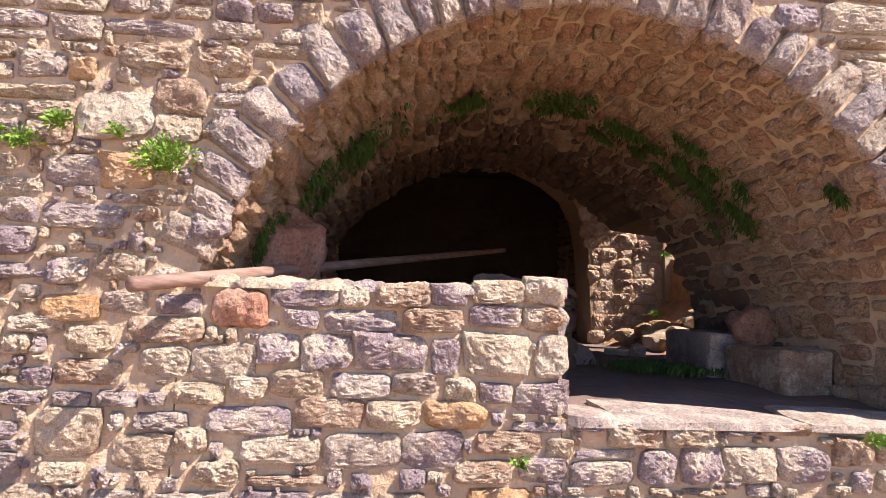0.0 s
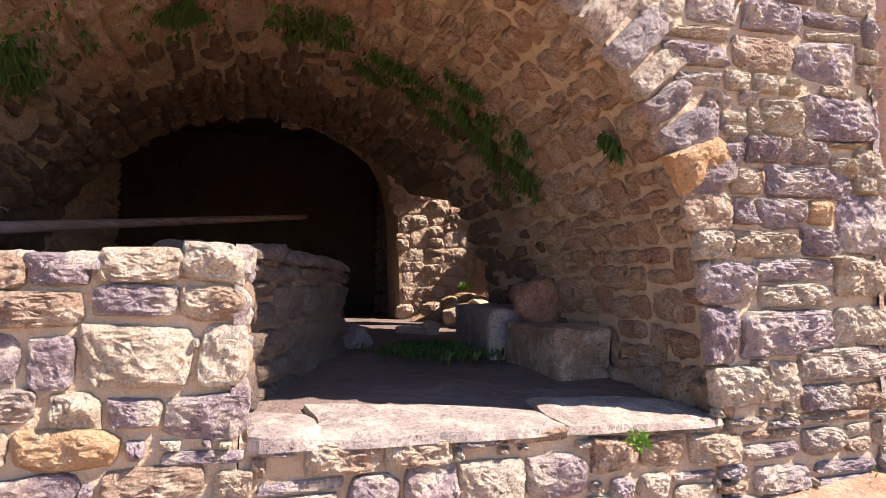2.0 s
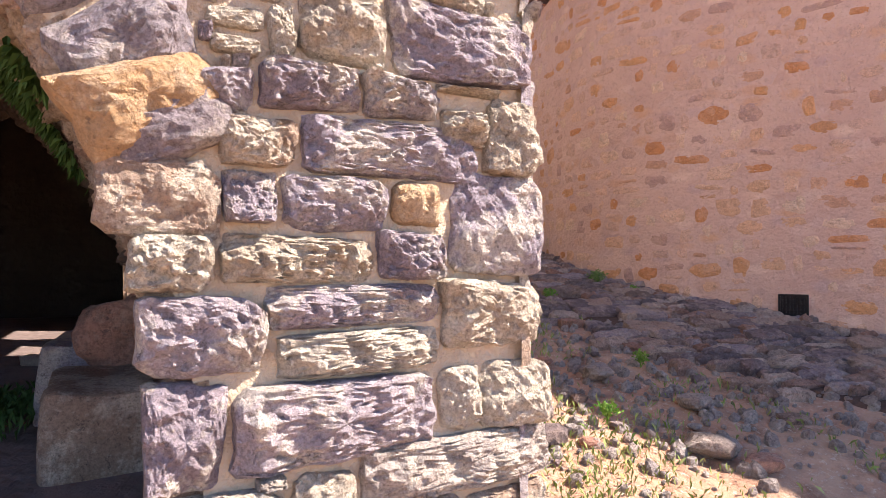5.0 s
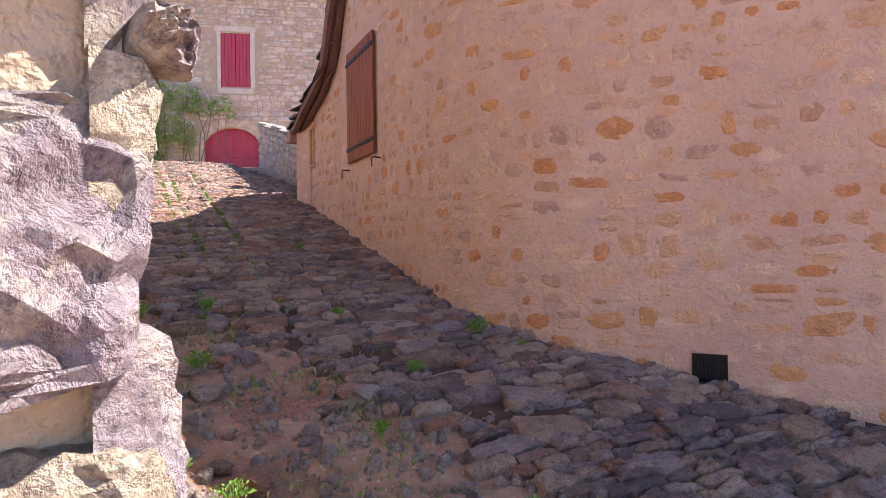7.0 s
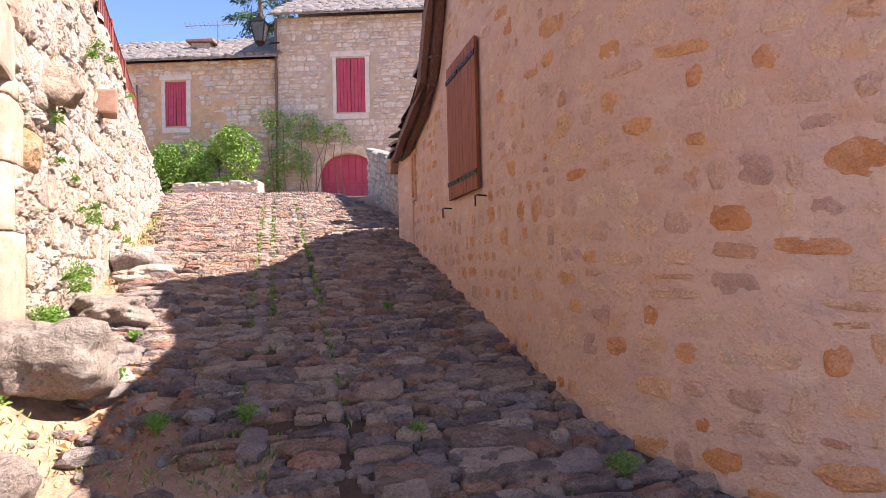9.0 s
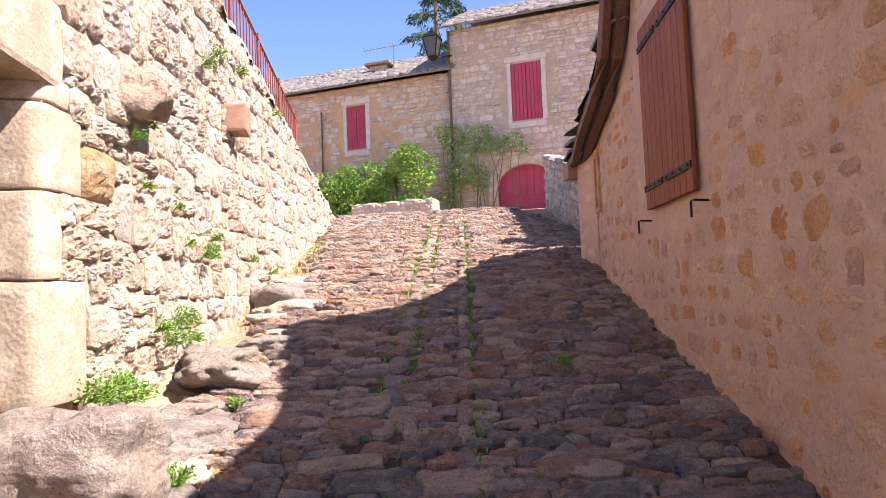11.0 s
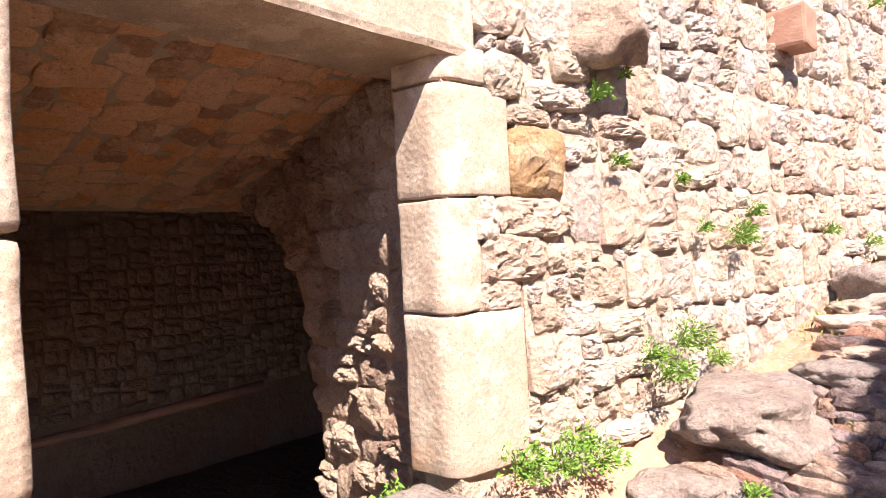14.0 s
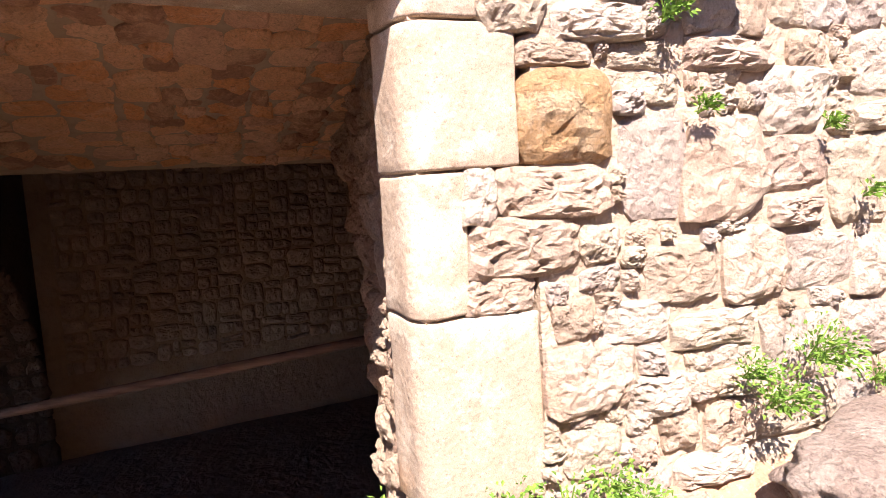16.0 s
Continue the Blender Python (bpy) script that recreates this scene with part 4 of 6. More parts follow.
def build_side_wall():
    r = random.Random(77)
    bm = bmesh.new()
    ys = [5.40] + list(np.arange(5.5, 15.1, 0.5))
    rings = []
    for y in ys:
        x = side_x(y) - 0.03
        rings.append([bm.verts.new(p) for p in ((x, y, ground_z(x, y) - 0.9), (x, y, side_top(y)), (x - 0.75, y, side_top(y)), (x - 0.75, y, ground_z(x, y) - 0.9))])
    for a, b in zip(rings, rings[1:]):
        for k in range(4):
            bm.faces.new((a[k], b[k], b[(k + 1) % 4], a[(k + 1) % 4]))
    bm.faces.new(rings[0])
    bm.faces.new(rings[-1][::-1])
    bmesh.ops.recalc_face_normals(bm, faces=bm.faces)
    wall = structure("wall_side", bm, M_PALEMORTAR, "sun-bleached rubble retaining wall with weeds along the lane", "stone wall")
    frames = []

    def out_of_wall(cy, cz, w, h):
        low = cz - h * 0.35
        edge = 5.40 if low < 2.66 else 5.185 if low < 3.06 else 5.345 if cz < 3.52 else 5.245 if cz < 3.64 else 5.225
        return cy - w / 2 < edge - 0.02 or cz > side_top(cy) - 0.02 or cz < ground_z(side_x(cy), cy) - 0.15

    patch = Patch(out_of_wall)
    patch.known([(5.5, 3.24, 0.33, 0.28)] + SIDE_STONES)
    patch.coursed(rubble(5.20, 15.0, 1.6, 6.1, 0.15, 0.40, r, gap=0.012))
    patch.fill(5.2, 9.0, 1.9, 4.9, (0.13, 0.09, 0.06, 0.042), r, 5000)
    for cy, cz, w, h in patch.stones[1:]:
        frames.append(framed((side_x(cy) - 0.036, cy, cz), (0.12, 1, 0), (0, 0, 1), (1, -0.12, 0), w + 0.016, h + 0.016, r.uniform(0.03, 0.068) * (0.8 if h < 0.08 else 1), r.uniform(-0.06, 0.06)))
    for y in np.arange(5.3, 14.9, 0.3):
        x = side_x(y)
        frames.append(framed((x - 0.2, y, side_top(y) - 0.02), (0, 1, -0.155), (1, 0, 0), (0, 0, 1), 0.3, 0.42, 0.07))
    lay(StoneKind("side_stone", M_SIDE, 18, nu=15, nv=11, crag=0.24, fine=0.18, warp=0.14, round_off=0.7, edge=0.5, facet=0.6), frames, wall, (0.2, 6.0, 3.0), 300)
    ochre = [framed((side_x(5.5) - 0.03, 5.5, 3.24), (0.12, 1, 0), (0, 0, 1), (1, -0.12, 0), 0.31, 0.28, 0.07)]
    lay(StoneKind("ochre_stone", M_ORANGE, 2), ochre, wall, (0, 5, 3), 300, "ochre_stone")
    # wall behind the cellar door's near jamb and over the lintel
    structure("wall_over_door", box_bm(-0.72, 0.06, 3.704, 5.396, 4.0, 5.7), M_PALEMORTAR, "pale rubble wall over the cellar door")
    structure("wall_over_jamb", box_bm(-0.088, 0.085, 5.06, 5.396, 0.9, 3.995), M_PALEMORTAR, "pale mortar core behind the jamb blocks")
    near = structure("wall_near_jamb", box_bm(-0.60, -0.03, 3.554, 3.70, 3.62, 4.016), M_PALEMORTAR, "pale rubble wall beside the cellar door")
    up = []
    for cy, cz, w, h in courses(3.7, 5.36, 4.03, 5.6, 0.12, 0.22, 0.16, 0.4, r):
        up.append(framed((0.056, cy, cz), (0, 1, 0), (0, 0, 1), (1, 0, 0), w, h, 0.045))
    lay(StoneKind("side_stone", M_SIDE, 6), up, near, (0, 4.5, 4), 100)
    # dressed jamb stones, rounded towards the door
    for z0, z1, y1 in ((2.14, 2.70, 5.38), (2.705, 3.10, 5.18), (3.105, 3.50, 5.34), (3.505, 3.63, 5.24)):
        bm = box_bm(-0.12, 0.115, 5.03, y1 + 0.01, z0, z1 - 0.004)
        # the edge towards the door is worn round
        round_edge = [e for e in bm.edges if all(v.co.x > 0.1 and v.co.y < 5.05 for v in e.verts)]
        bmesh.ops.bevel(bm, geom=round_edge, offset=0.075, segments=7, affect="EDGES", profile=0.5)
        bmesh.ops.bevel(bm, geom=[e for e in bm.edges if e.calc_face_angle(0) > 0.8], offset=0.009, segments=2, affect="EDGES", profile=0.5)
        bmesh.ops.subdivide_edges(bm, edges=[e for e in bm.edges if e.calc_length() > 0.12], cuts=9, use_grid_fill=True)
        for v in bm.verts:
            v.co += noise.noise_vector(v.co * 6.0) * 0.007
            v.co.x += 0.12 * (v.co.y - 5.15)
        part("jamb_block", bm, M_JAMB, wall, smooth=True)
    for z0, z1 in ((1.25, 1.9), (1.905, 2.45), (2.455, 3.0), (3.005, 3.575)):
        part("jamb_block", rough_box(-0.16, 0.05, 3.42, NEAR_JAMB, z0, z1 - 0.004, 5, 0.010, 5.0, 0.03), M_JAMB, wall, smooth=True)
    # body of the far jamb, splayed inwards, with a rough inner edge
    inner_z, inner_x = [0.8, 2.15, 2.57, 2.87, 3.08, 3.34], [-0.97, -1.03, -1.11, -1.27, -1.54, -2.10]
    outline = [(-0.09, 0.8)] + list(zip(inner_x, inner_z)) + [(-2.10, 3.62), (-0.09, 3.62)]
    bm = extrude_outline(outline, 5.12, 5.95)
    for v in bm.verts:
        v.co.y += 0.18 * (-0.09 - v.co.x) if v.co.y < 5.3 else 0.0
    body = structure("wall_far_jamb", bm, M_DARKMORTAR, "rough splayed rubble reveal of the cellar door, flaring out at the top")
    rev = []
    for cu, cz, w, h in rubble(0.02, 2.0, 0.9, 3.6, 0.09, 0.32, r):
        x = -0.09 - cu
        if x < float(np.interp(cz, inner_z, inner_x)) + 0.02:
            continue
        rev.append(framed((x, 5.122 + 0.18 * cu, cz), (-1, 0.18, 0), (0, 0, 1), (-0.18, -1, 0), w * 1.04 + 0.01, h + 0.01, r.uniform(0.012, 0.06), r.uniform(-0.1, 0.1)))
    lay(StoneKind("reveal_stone", M_REVEAL, 9, crag=0.3, fine=0.2, warp=0.2), rev, body, (0, 5, 3), 300)
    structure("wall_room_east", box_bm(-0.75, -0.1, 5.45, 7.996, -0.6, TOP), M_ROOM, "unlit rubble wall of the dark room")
    inner = [framed((-0.75, cy, cz), (0, 1, 0), (0, 0, 1), (-1, 0, 0), w, h, 0.05) for cy, cz, w, h in rubble(5.46, 7.9, 0.9, 3.2, 0.12, 0.3, r)]
    lay(StoneKind("room_stone", M_VAULT, 6, crag=0.22), inner, body, (-0.7, 5.5, 2), 200)
    # lintel and the soffit of slabs that slopes down behind it
    lintel = mesh_object("lintel", rough_box(-0.26, 0.12, 3.45, 5.22, 3.58, 3.98, 7, 0.012, 6.0, 0.03), M_JAMB)
    tagged(lintel, "massive worn pale stone lintel over the cellar door", "lintel", kind="structure")
    bm = bmesh.new()
    quad = [(-0.26, 3.5, 3.66), (-0.26, 5.4, 3.66), (-2.4, 5.9, 3.25), (-2.4, 3.72, 3.25)]
    lo = [bm.verts.new(p) for p in quad]
    hi = [bm.verts.new((p[0], p[1], p[2] + 0.3)) for p in quad]
    for k in range(4):
        bm.faces.new((lo[k], lo[(k + 1) % 4], hi[(k + 1) % 4], hi[k]))
    bm.faces.new(lo[::-1])
    bm.faces.new(hi)
    bmesh.ops.recalc_face_normals(bm, faces=bm.faces)
    sof = structure("ceiling_soffit", bm, M_MORTAR, "sloping rubble soffit behind the lintel", "ceiling")
    fs = []
    for cu, cv, w, h in rubble(0.0, 2.05, 0.0, 2.2, 0.11, 0.33, r, gap=0.0):
        fs.append(framed((-0.28 - cu, 3.6 + cv + 0.1 * cu, 3.66 - 0.19 * cu), (1, 0, 0.19), (0, 1, 0), (0.19, 0, -1), w + 0.01, h + 0.01, r.uniform(0.012, 0.04), r.uniform(-0.12, 0.12)))
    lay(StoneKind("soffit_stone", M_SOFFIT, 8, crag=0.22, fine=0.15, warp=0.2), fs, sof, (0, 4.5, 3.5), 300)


build_side_wall()
boulder("projecting_rock", (0.17, 5.90, 3.68), (0.36, 0.30, 0.27), M_REVEAL, "rough brown rock jutting out of the wall", 12, 3, 0.5)
rb = mesh_object("projecting_block", rough_box(-0.12, 0.14, -0.13, 0.13, -0.12, 0.12, 3, 0.01, 5.0, 0.02), M_TILE)
rb.location = (0.47, 7.75, 4.13)
tagged(rb, "square terracotta block jutting out of the wall", "block")


def build_railing():
    rail = thing("railing", "rusty red iron railing along the top of the wall", "railing")
    y0, y1 = 7.2, 11.6
    line = [(side_x(y) - 0.12, y, side_top(y)) for y in np.linspace(y0, y1, 23)]
    part("top_rail", tube([(x, y, z + 0.62) for x, y, z in line], 0.018, 6), M_RAIL, rail)
    part("low_rail", tube([(x, y, z + 0.10) for x, y, z in line], 0.014, 6), M_RAIL, rail)
    for i, y in enumerate(np.linspace(y0, y1, 38)):
        x, z = side_x(y) - 0.12, side_top(y)
        post = i % 9 == 0
        part("post" if post else "bar", tube([(x, y, z - 0.03), (x, y, z + (0.7 if post else 0.62))], 0.02 if post else 0.009, 6), M_RAIL, rail)


build_railing()
# ---- house across the lane ----
HOUSE_LINE = [(4.28, 8.95), (3.98, 7.9), (3.70, 6.6), (3.47, 5.6), (3.27, 4.6), (3.12, 3.9), (3.10, 3.3), (3.24, 2.65), (3.46, 2.15), (3.68, 1.68), (4.05, 0.9), (4.55, -0.2), (5.3, -1.8), (6.4, -4.0)]


def house_curve():
    """The house's foot as a smooth line, a point every few centimetres, with the length so far."""
    p = [Vector((x, y, 0)) for x, y in HOUSE_LINE]
    p = [p[0] * 2 - p[1]] + p + [p[-1] * 2 - p[-2]]
    out = []
    for i in range(1, len(p) - 2):
        for t in np.arange(0, 1, 0.1):
            a, b, c, d = p[i - 1], p[i], p[i + 1], p[i + 2]
            out.append(0.5 * ((2 * b) + (c - a) * t + (2 * a - 5 * b + 4 * c - d) * t * t + (3 * b - a - 3 * c + d) * t ** 3))
    out.append(p[-2])
    return out


HOUSE = house_curve()
HOUSE_S = list(np.cumsum([0] + [(b - a).length for a, b in zip(HOUSE, HOUSE[1:])]))


def house_at(s):
    """Place, way along and outward normal on the house's foot at a length."""
    i = int(np.clip(np.searchsorted(HOUSE_S, s) - 1, 0, len(HOUSE) - 2))
    a, b = HOUSE[i], HOUSE[i + 1]
    t = (s - HOUSE_S[i]) / max(HOUSE_S[i + 1] - HOUSE_S[i], 1e-6)
    d = (b - a).normalized()
    return a.lerp(b, t), d, Vector((d.y, -d.x, 0)) * (1 if d.y < 0 else -1)


def house_s(y):
    return float(np.interp(-y, [-p.y for p in HOUSE], HOUSE_S))


def house_x(y):
    return float(np.interp(y, [p.y for p in reversed(HOUSE)], [p.x for p in reversed(HOUSE)]))


def house_top(y):
    return float(np.interp(y, [-4, 0.0, 0.8, 1.8, 3.5, 4.5, 5.3, 6.1, 6.45, 6.7, 7.3, 8.5, 8.95], [5.9, 5.6, 5.5, 4.9, 4.64, 4.56, 5.0, 5.6, 5.1, 4.55, 4.22, 4.02, 3.95]))


def build_house():
    house = thing("stone_house", "old house with pink lime render between ochre stones", "house")
    bm = bmesh.new()
    outer, inner = [], []
    for s in np.linspace(0, HOUSE_S[-1], 160):
        p, d, n = house_at(s)
        zs = np.linspace(ground_z(p.x, p.y) - 0.5, house_top(p.y), 12)
        outer.append([bm.verts.new((p.x, p.y, z)) for z in zs])
        inner.append([bm.verts.new((p.x - n.x * 0.5, p.y - n.y * 0.5, z)) for z in (zs[0], zs[-1])])
    for i in range(len(outer) - 1):
        for k in range(11):
            bm.faces.new((outer[i][k], outer[i + 1][k], outer[i + 1][k + 1], outer[i][k + 1]))
        bm.faces.new((inner[i][0], inner[i + 1][0], inner[i + 1][1], inner[i][1]))
        bm.faces.new((outer[i][11], outer[i + 1][11], inner[i + 1][1], inner[i][1]))
    bm.faces.new(outer[0] + inner[0][::-1])
    bmesh.ops.recalc_face_normals(bm, faces=bm.faces)
    wall = part("wall", bm, M_RENDER, house, smooth=False)
    # back of the house, closing it
    p, d, n = house_at(0.0)
    part("gable_wall", box_bm(4.1, 9.5, 8.4, 8.9, 2.0, 4.1), M_RENDER, house)
    r = random.Random(55)
    frames = []
    for cs, cz, w, h in courses(0.1, HOUSE_S[-1], -0.4, 5.2, 0.11, 0.21, 0.12, 0.36, r, gap=0.03, split=0.12):
        cz += 0.07 * smooth_noise(cs, cz, 0.9)
        p, d, n = house_at(cs)
        if cz < ground_z(p.x, p.y) - 0.1 or cz > house_top(p.y) - 0.1 or r.random() < 0.1:
            continue
        if abs(p.y - 5.9) < 0.75 and 2.9 < cz < 4.6 or abs(p.y - 1.72) < 0.22 and abs(cz - 1.24) < 0.2:
            continue
        w *= r.uniform(0.6, 1.05)
        h *= r.uniform(0.65, 1.05)
        frames.append(framed((p.x - n.x * 0.004, p.y - n.y * 0.004, cz), -d, (0, 0, 1), n, w, h, r.uniform(0.006, 0.015), r.uniform(-0.1, 0.1)))
    lay(StoneKind("house_stone", M_HSTONE, 18, crag=0.42, edge=0.9, warp=0.2, nu=12, nv=9, round_off=1.0, fine=0.3), frames, wall, (3.4, 2.6, 1.8), 300)

    # shutter: two leaves of boards with straps
    p0, p1 = Vector((house_x(6.30), 6.30, 0)), Vector((house_x(5.33), 5.33, 0))
    along = (p1 - p0).normalized()
    out = Vector((-abs(along.y), along.x if along.y < 0 else -along.x, 0)).normalized()
    out = out if out.x < 0 else -out
    m = Matrix(((along.x, out.x, 0, p0.x), (along.y, out.y, 0, p0.y), (0, 0, 1, 0), (0, 0, 0, 1)))
    shut = thing("window_shutter", "closed brown wooden shutters with black iron straps", "shutter")
    width = (p1 - p0).length
    bounds = np.linspace(0, width, 10)
    for i, (a, b) in enumerate(zip(bounds, bounds[1:])):
        bm = box_bm(a + 0.003, b - 0.003, 0.02, 0.058, 3.09, 4.40, 0.004)
        bmesh.ops.transform(bm, matrix=m, verts=bm.verts)
        part("board", bm, M_SHUTTER, shut)
    for z in (3.24, 4.26):
        for a, b in ((0.0, width * 0.43), (width * 0.5, width)):
            bm = box_bm(a, b, 0.060, 0.070, z - 0.022, z + 0.022, 0.002)
            for k in np.linspace(a + 0.04, b - 0.04, 4):
                bmesh.ops.create_icosphere(bm, subdivisions=1, radius=0.008, matrix=Matrix.Translation((k, 0.072, z)))
            bmesh.ops.transform(bm, matrix=m, verts=bm.verts)
            part("strap", bm, M_IRON, shut, "black iron strap")
    for k in (-0.12, width + 0.04):
        hook = tube([m @ Vector(q) for q in ((k + 0.06, 0.0, 3.02), (k + 0.06, 0.10, 3.02), (k, 0.10, 3.02), (k, 0.10, 2.93))], 0.007, 6)
        tagged(mesh_object("shutter_hook", hook, M_IRON), "black iron shutter hook fixed to the wall", "hook", "shutter hooks")

    # air vent
    p, d, n = house_at(house_s(1.72))
    m = framed((p.x, p.y, 1.24), -d, (0, 0, 1), n, 1, 1, 1)
    vent = thing("wall_vent", "square black iron air vent low in the wall", "vent")
    bm = bmesh.new()
    for x0, x1, y0, y1 in ((-0.105, 0.105, 0.088, 0.105), (-0.105, 0.105, -0.105, -0.088), (-0.105, -0.088, -0.088, 0.088), (0.088, 0.105, -0.088, 0.088)):
        box_bm(x0, x1, y0, y1, 0.0, 0.02, 0.0, bm)
    bmesh.ops.transform(bm, matrix=m, verts=bm.verts)
    part("frame", bm, M_IRON, vent)
    bm = box_bm(-0.088, 0.088, -0.088, 0.088, 0.0, 0.006)
    bmesh.ops.transform(bm, matrix=m, verts=bm.verts)
    part("backing", bm, M_IRON, vent)
    for k in np.linspace(-0.075, 0.075, 7):
        for a, b in (((k, -0.088, 0.012), (k, 0.088, 0.012)), ((-0.088, k, 0.012), (0.088, k, 0.012))):
            part("bar", tube([m @ Vector(a), m @ Vector(b)], 0.004, 5), M_IRON, vent)

    # slit window near the far corner
    p, d, n = house_at(house_s(8.25))
    m = framed((p.x, p.y, 3.62), -d, (0, 0, 1), n, 1, 1, 1)
    slit = thing("slit_window", "narrow slit window with a worn stone frame", "window")
    for x0, x1, y0, y1 in ((-0.16, -0.07, -0.26, 0.26), (0.07, 0.16, -0.26, 0.26), (-0.16, 0.16, 0.265, 0.34), (-0.16, 0.16, -0.32, -0.265)):
        bm = box_bm(x0, x1, y0, y1, -0.05, 0.03, 0.01)
        bmesh.ops.transform(bm, matrix=m, verts=bm.verts)
        part("frame_stone", bm, M_HSTONE, slit)
    # Dark panel stands in for the shade of an uncut recess.
    bm = box_bm(-0.066, 0.066, -0.26, 0.26, -0.05, 0.004)
    bmesh.ops.transform(bm, matrix=m, verts=bm.verts)
    part("dark_pane", bm, M_BEAM, slit)

    # roof: slabs on boards, overhanging towards the lane
    roof = thing("stone_roof", "stone slab roof with a dark timber verge overhanging the lane", "roof")
    bm = bmesh.new()
    rows = []
    for y in np.linspace(9.05, -4.0, 60):
        yy = min(y, 8.95)
        x, z = house_x(yy) - 0.21, house_top(yy) - (0.05 if y > 8.95 else 0)
        rows.append([bm.verts.new(q) for q in ((x, y, z + 0.10), (x + 3.4, y, z + 0.9), (x + 3.4, y, z + 0.84), (x, y, z + 0.035))])
    for a, b in zip(rows, rows[1:]):
        for k in range(4):
            bm.faces.new((a[k], b[k], b[(k + 1) % 4], a[(k + 1) % 4]))
    bm.faces.new(rows[0])
    bm.faces.new(rows[-1][::-1])
    bmesh.ops.recalc_face_normals(bm, faces=bm.faces)
    part("roof_boards", bm, M_BEAM, roof)
    fr = []
    y = 9.1
    while y > 5.0:
        ln = r.uniform(0.26, 0.45)
        yy = min(y - ln / 2, 8.9)
        dz = (house_top(yy - 0.1) - house_top(yy + 0.1)) / 0.2
        for k in range(2):
            fr.append(framed((house_x(yy) + 0.0 + 0.34 * k - r.uniform(0, 0.05), y - ln / 2, house_top(yy) + 0.13 + 0.08 * k), (0, -1, dz), (1, 0, 0.22), (0, dz, 1), ln + 0.05, 0.46, 0.035, r.uniform(-0.1, 0.1)))
        y -= ln * 0.9
    lay(StoneKind("roof_slab", M_SLATE, 5, crag=0.1, warp=0.12), fr, roof, (3.5, 8, 4.6), 300, "roof_slab")
    for off, dz, rad in ((-0.20, -0.03, 0.05), (-0.08, -0.04, 0.055)):
        part("rafter", tube([(house_x(min(y, 8.9)) + off, y, house_top(min(y, 8.9)) + dz) for y in np.linspace(9.05, 5.0, 12)], rad, 4), M_BEAM, roof)
    end = box_bm(-0.28, 0.05, -0.06, 0.10, -0.16, 0.03, 0.01)
    bmesh.ops.translate(end, vec=(house_x(8.9), 8.95, house_top(8.95) - 0.02), verts=end.verts)
    part("verge_tile", end, M_TILE, roof, "broken terracotta tile under the verge")


build_house()


def build_parapet():
    a, b = Vector((4.60, 9.5, 0)), Vector((5.45, 14.0, 0))
    bm = bmesh.new()
    rings = []
    for t in np.linspace(0, 1, 14):
        p = a.lerp(b, t)
        g = ground_z(p.x, p.y)
        h = 1.0 + 0.05 * noise.noise(Vector((t * 6, 0, 0)))
        rings.append([bm.verts.new(q) for q in ((p.x, p.y, g - 0.3), (p.x + 0.02, p.y, g + h), (p.x + 0.32, p.y, g + h + 0.03), (p.x + 0.32, p.y, g - 0.3))])
    for u, v in zip(rings, rings[1:]):
        for k in range(4):
            bm.faces.new((u[k], v[k], v[(k + 1) % 4], u[(k + 1) % 4]))
    bm.faces.new(rings[0])
    bm.faces.new(rings[-1][::-1])
    bmesh.ops.recalc_face_normals(bm, faces=bm.faces)
    wall = structure("wall_parapet", bm, M_ROUGHCAST, "low rough-rendered grey wall above the house", "wall")
    r = random.Random(4)
    fr = []
    for t in np.linspace(0.03, 0.97, 12):
        p = a.lerp(b, t)
        fr.append(framed((p.x + 0.16, p.y, ground_z(p.x, p.y) + 1.02), (0.2, 1, 0.2), (1, -0.2, 0), (0, -0.2, 1), 0.42, 0.42, 0.05))
    lay(StoneKind("coping_slab", M_SLABS, 4, crag=0.08, warp=0.05), fr, wall, a, 300, "coping_slab")
    face = []
    for cu, cv, w, h in rubble(0.0, 4.55, -0.1, 0.98, 0.10, 0.26, r):
        p = a.lerp(b, min(cu / 4.58, 1.0))
        face.append(framed((p.x + 0.004, p.y, ground_z(p.x, p.y) + cv), (0.19, 1, 0.23), (0, 0, 1), (-1, 0.19, 0), w, h, r.uniform(0.015, 0.04)))
    lay(StoneKind("parapet_stone", M_FARSTONE, 6, nu=6, nv=4), face, wall, a, 300)
    stub = structure("wall_stub", box_bm(4.86, 5.32, 9.55, 9.95, 2.6, 4.95), M_MORTAR, "stub of a taller rubble wall behind the low wall", "stone wall")
    fr = [framed((cx, 9.555, cz), (1, 0, 0), (0, 0, 1), (0, -1, 0), w, h, 0.04) for cx, cz, w, h in courses(4.84, 5.34, 3.0, 4.95, 0.1, 0.2, 0.12, 0.3, r)]
    fr += [framed((4.865, cy, cz), (0, 1, 0), (0, 0, 1), (-1, 0, 0), w, h, 0.04) for cy, cz, w, h in courses(9.53, 9.97, 3.0, 4.95, 0.1, 0.2, 0.12, 0.3, r)]
    lay(StoneKind("stub_stone", M_FARSTONE, 6, nu=6, nv=4), fr, stub, a, 300)
    post = mesh_object("wooden_post", box_bm(-0.05, 0.05, -0.05, 0.05, 0, 1.35, 0.012), M_STEM)
    post.location = (4.62, 9.40, ground_z(4.62, 9.40) + 0.02)
    tagged(post, "weathered wooden post standing against the low wall", "post")


build_parapet()

# ---- cobbled lane ----
LANE = Vector((0.195, 0.98, 0)).normalized()
CROSS = Vector((LANE.y, -LANE.x, 0))


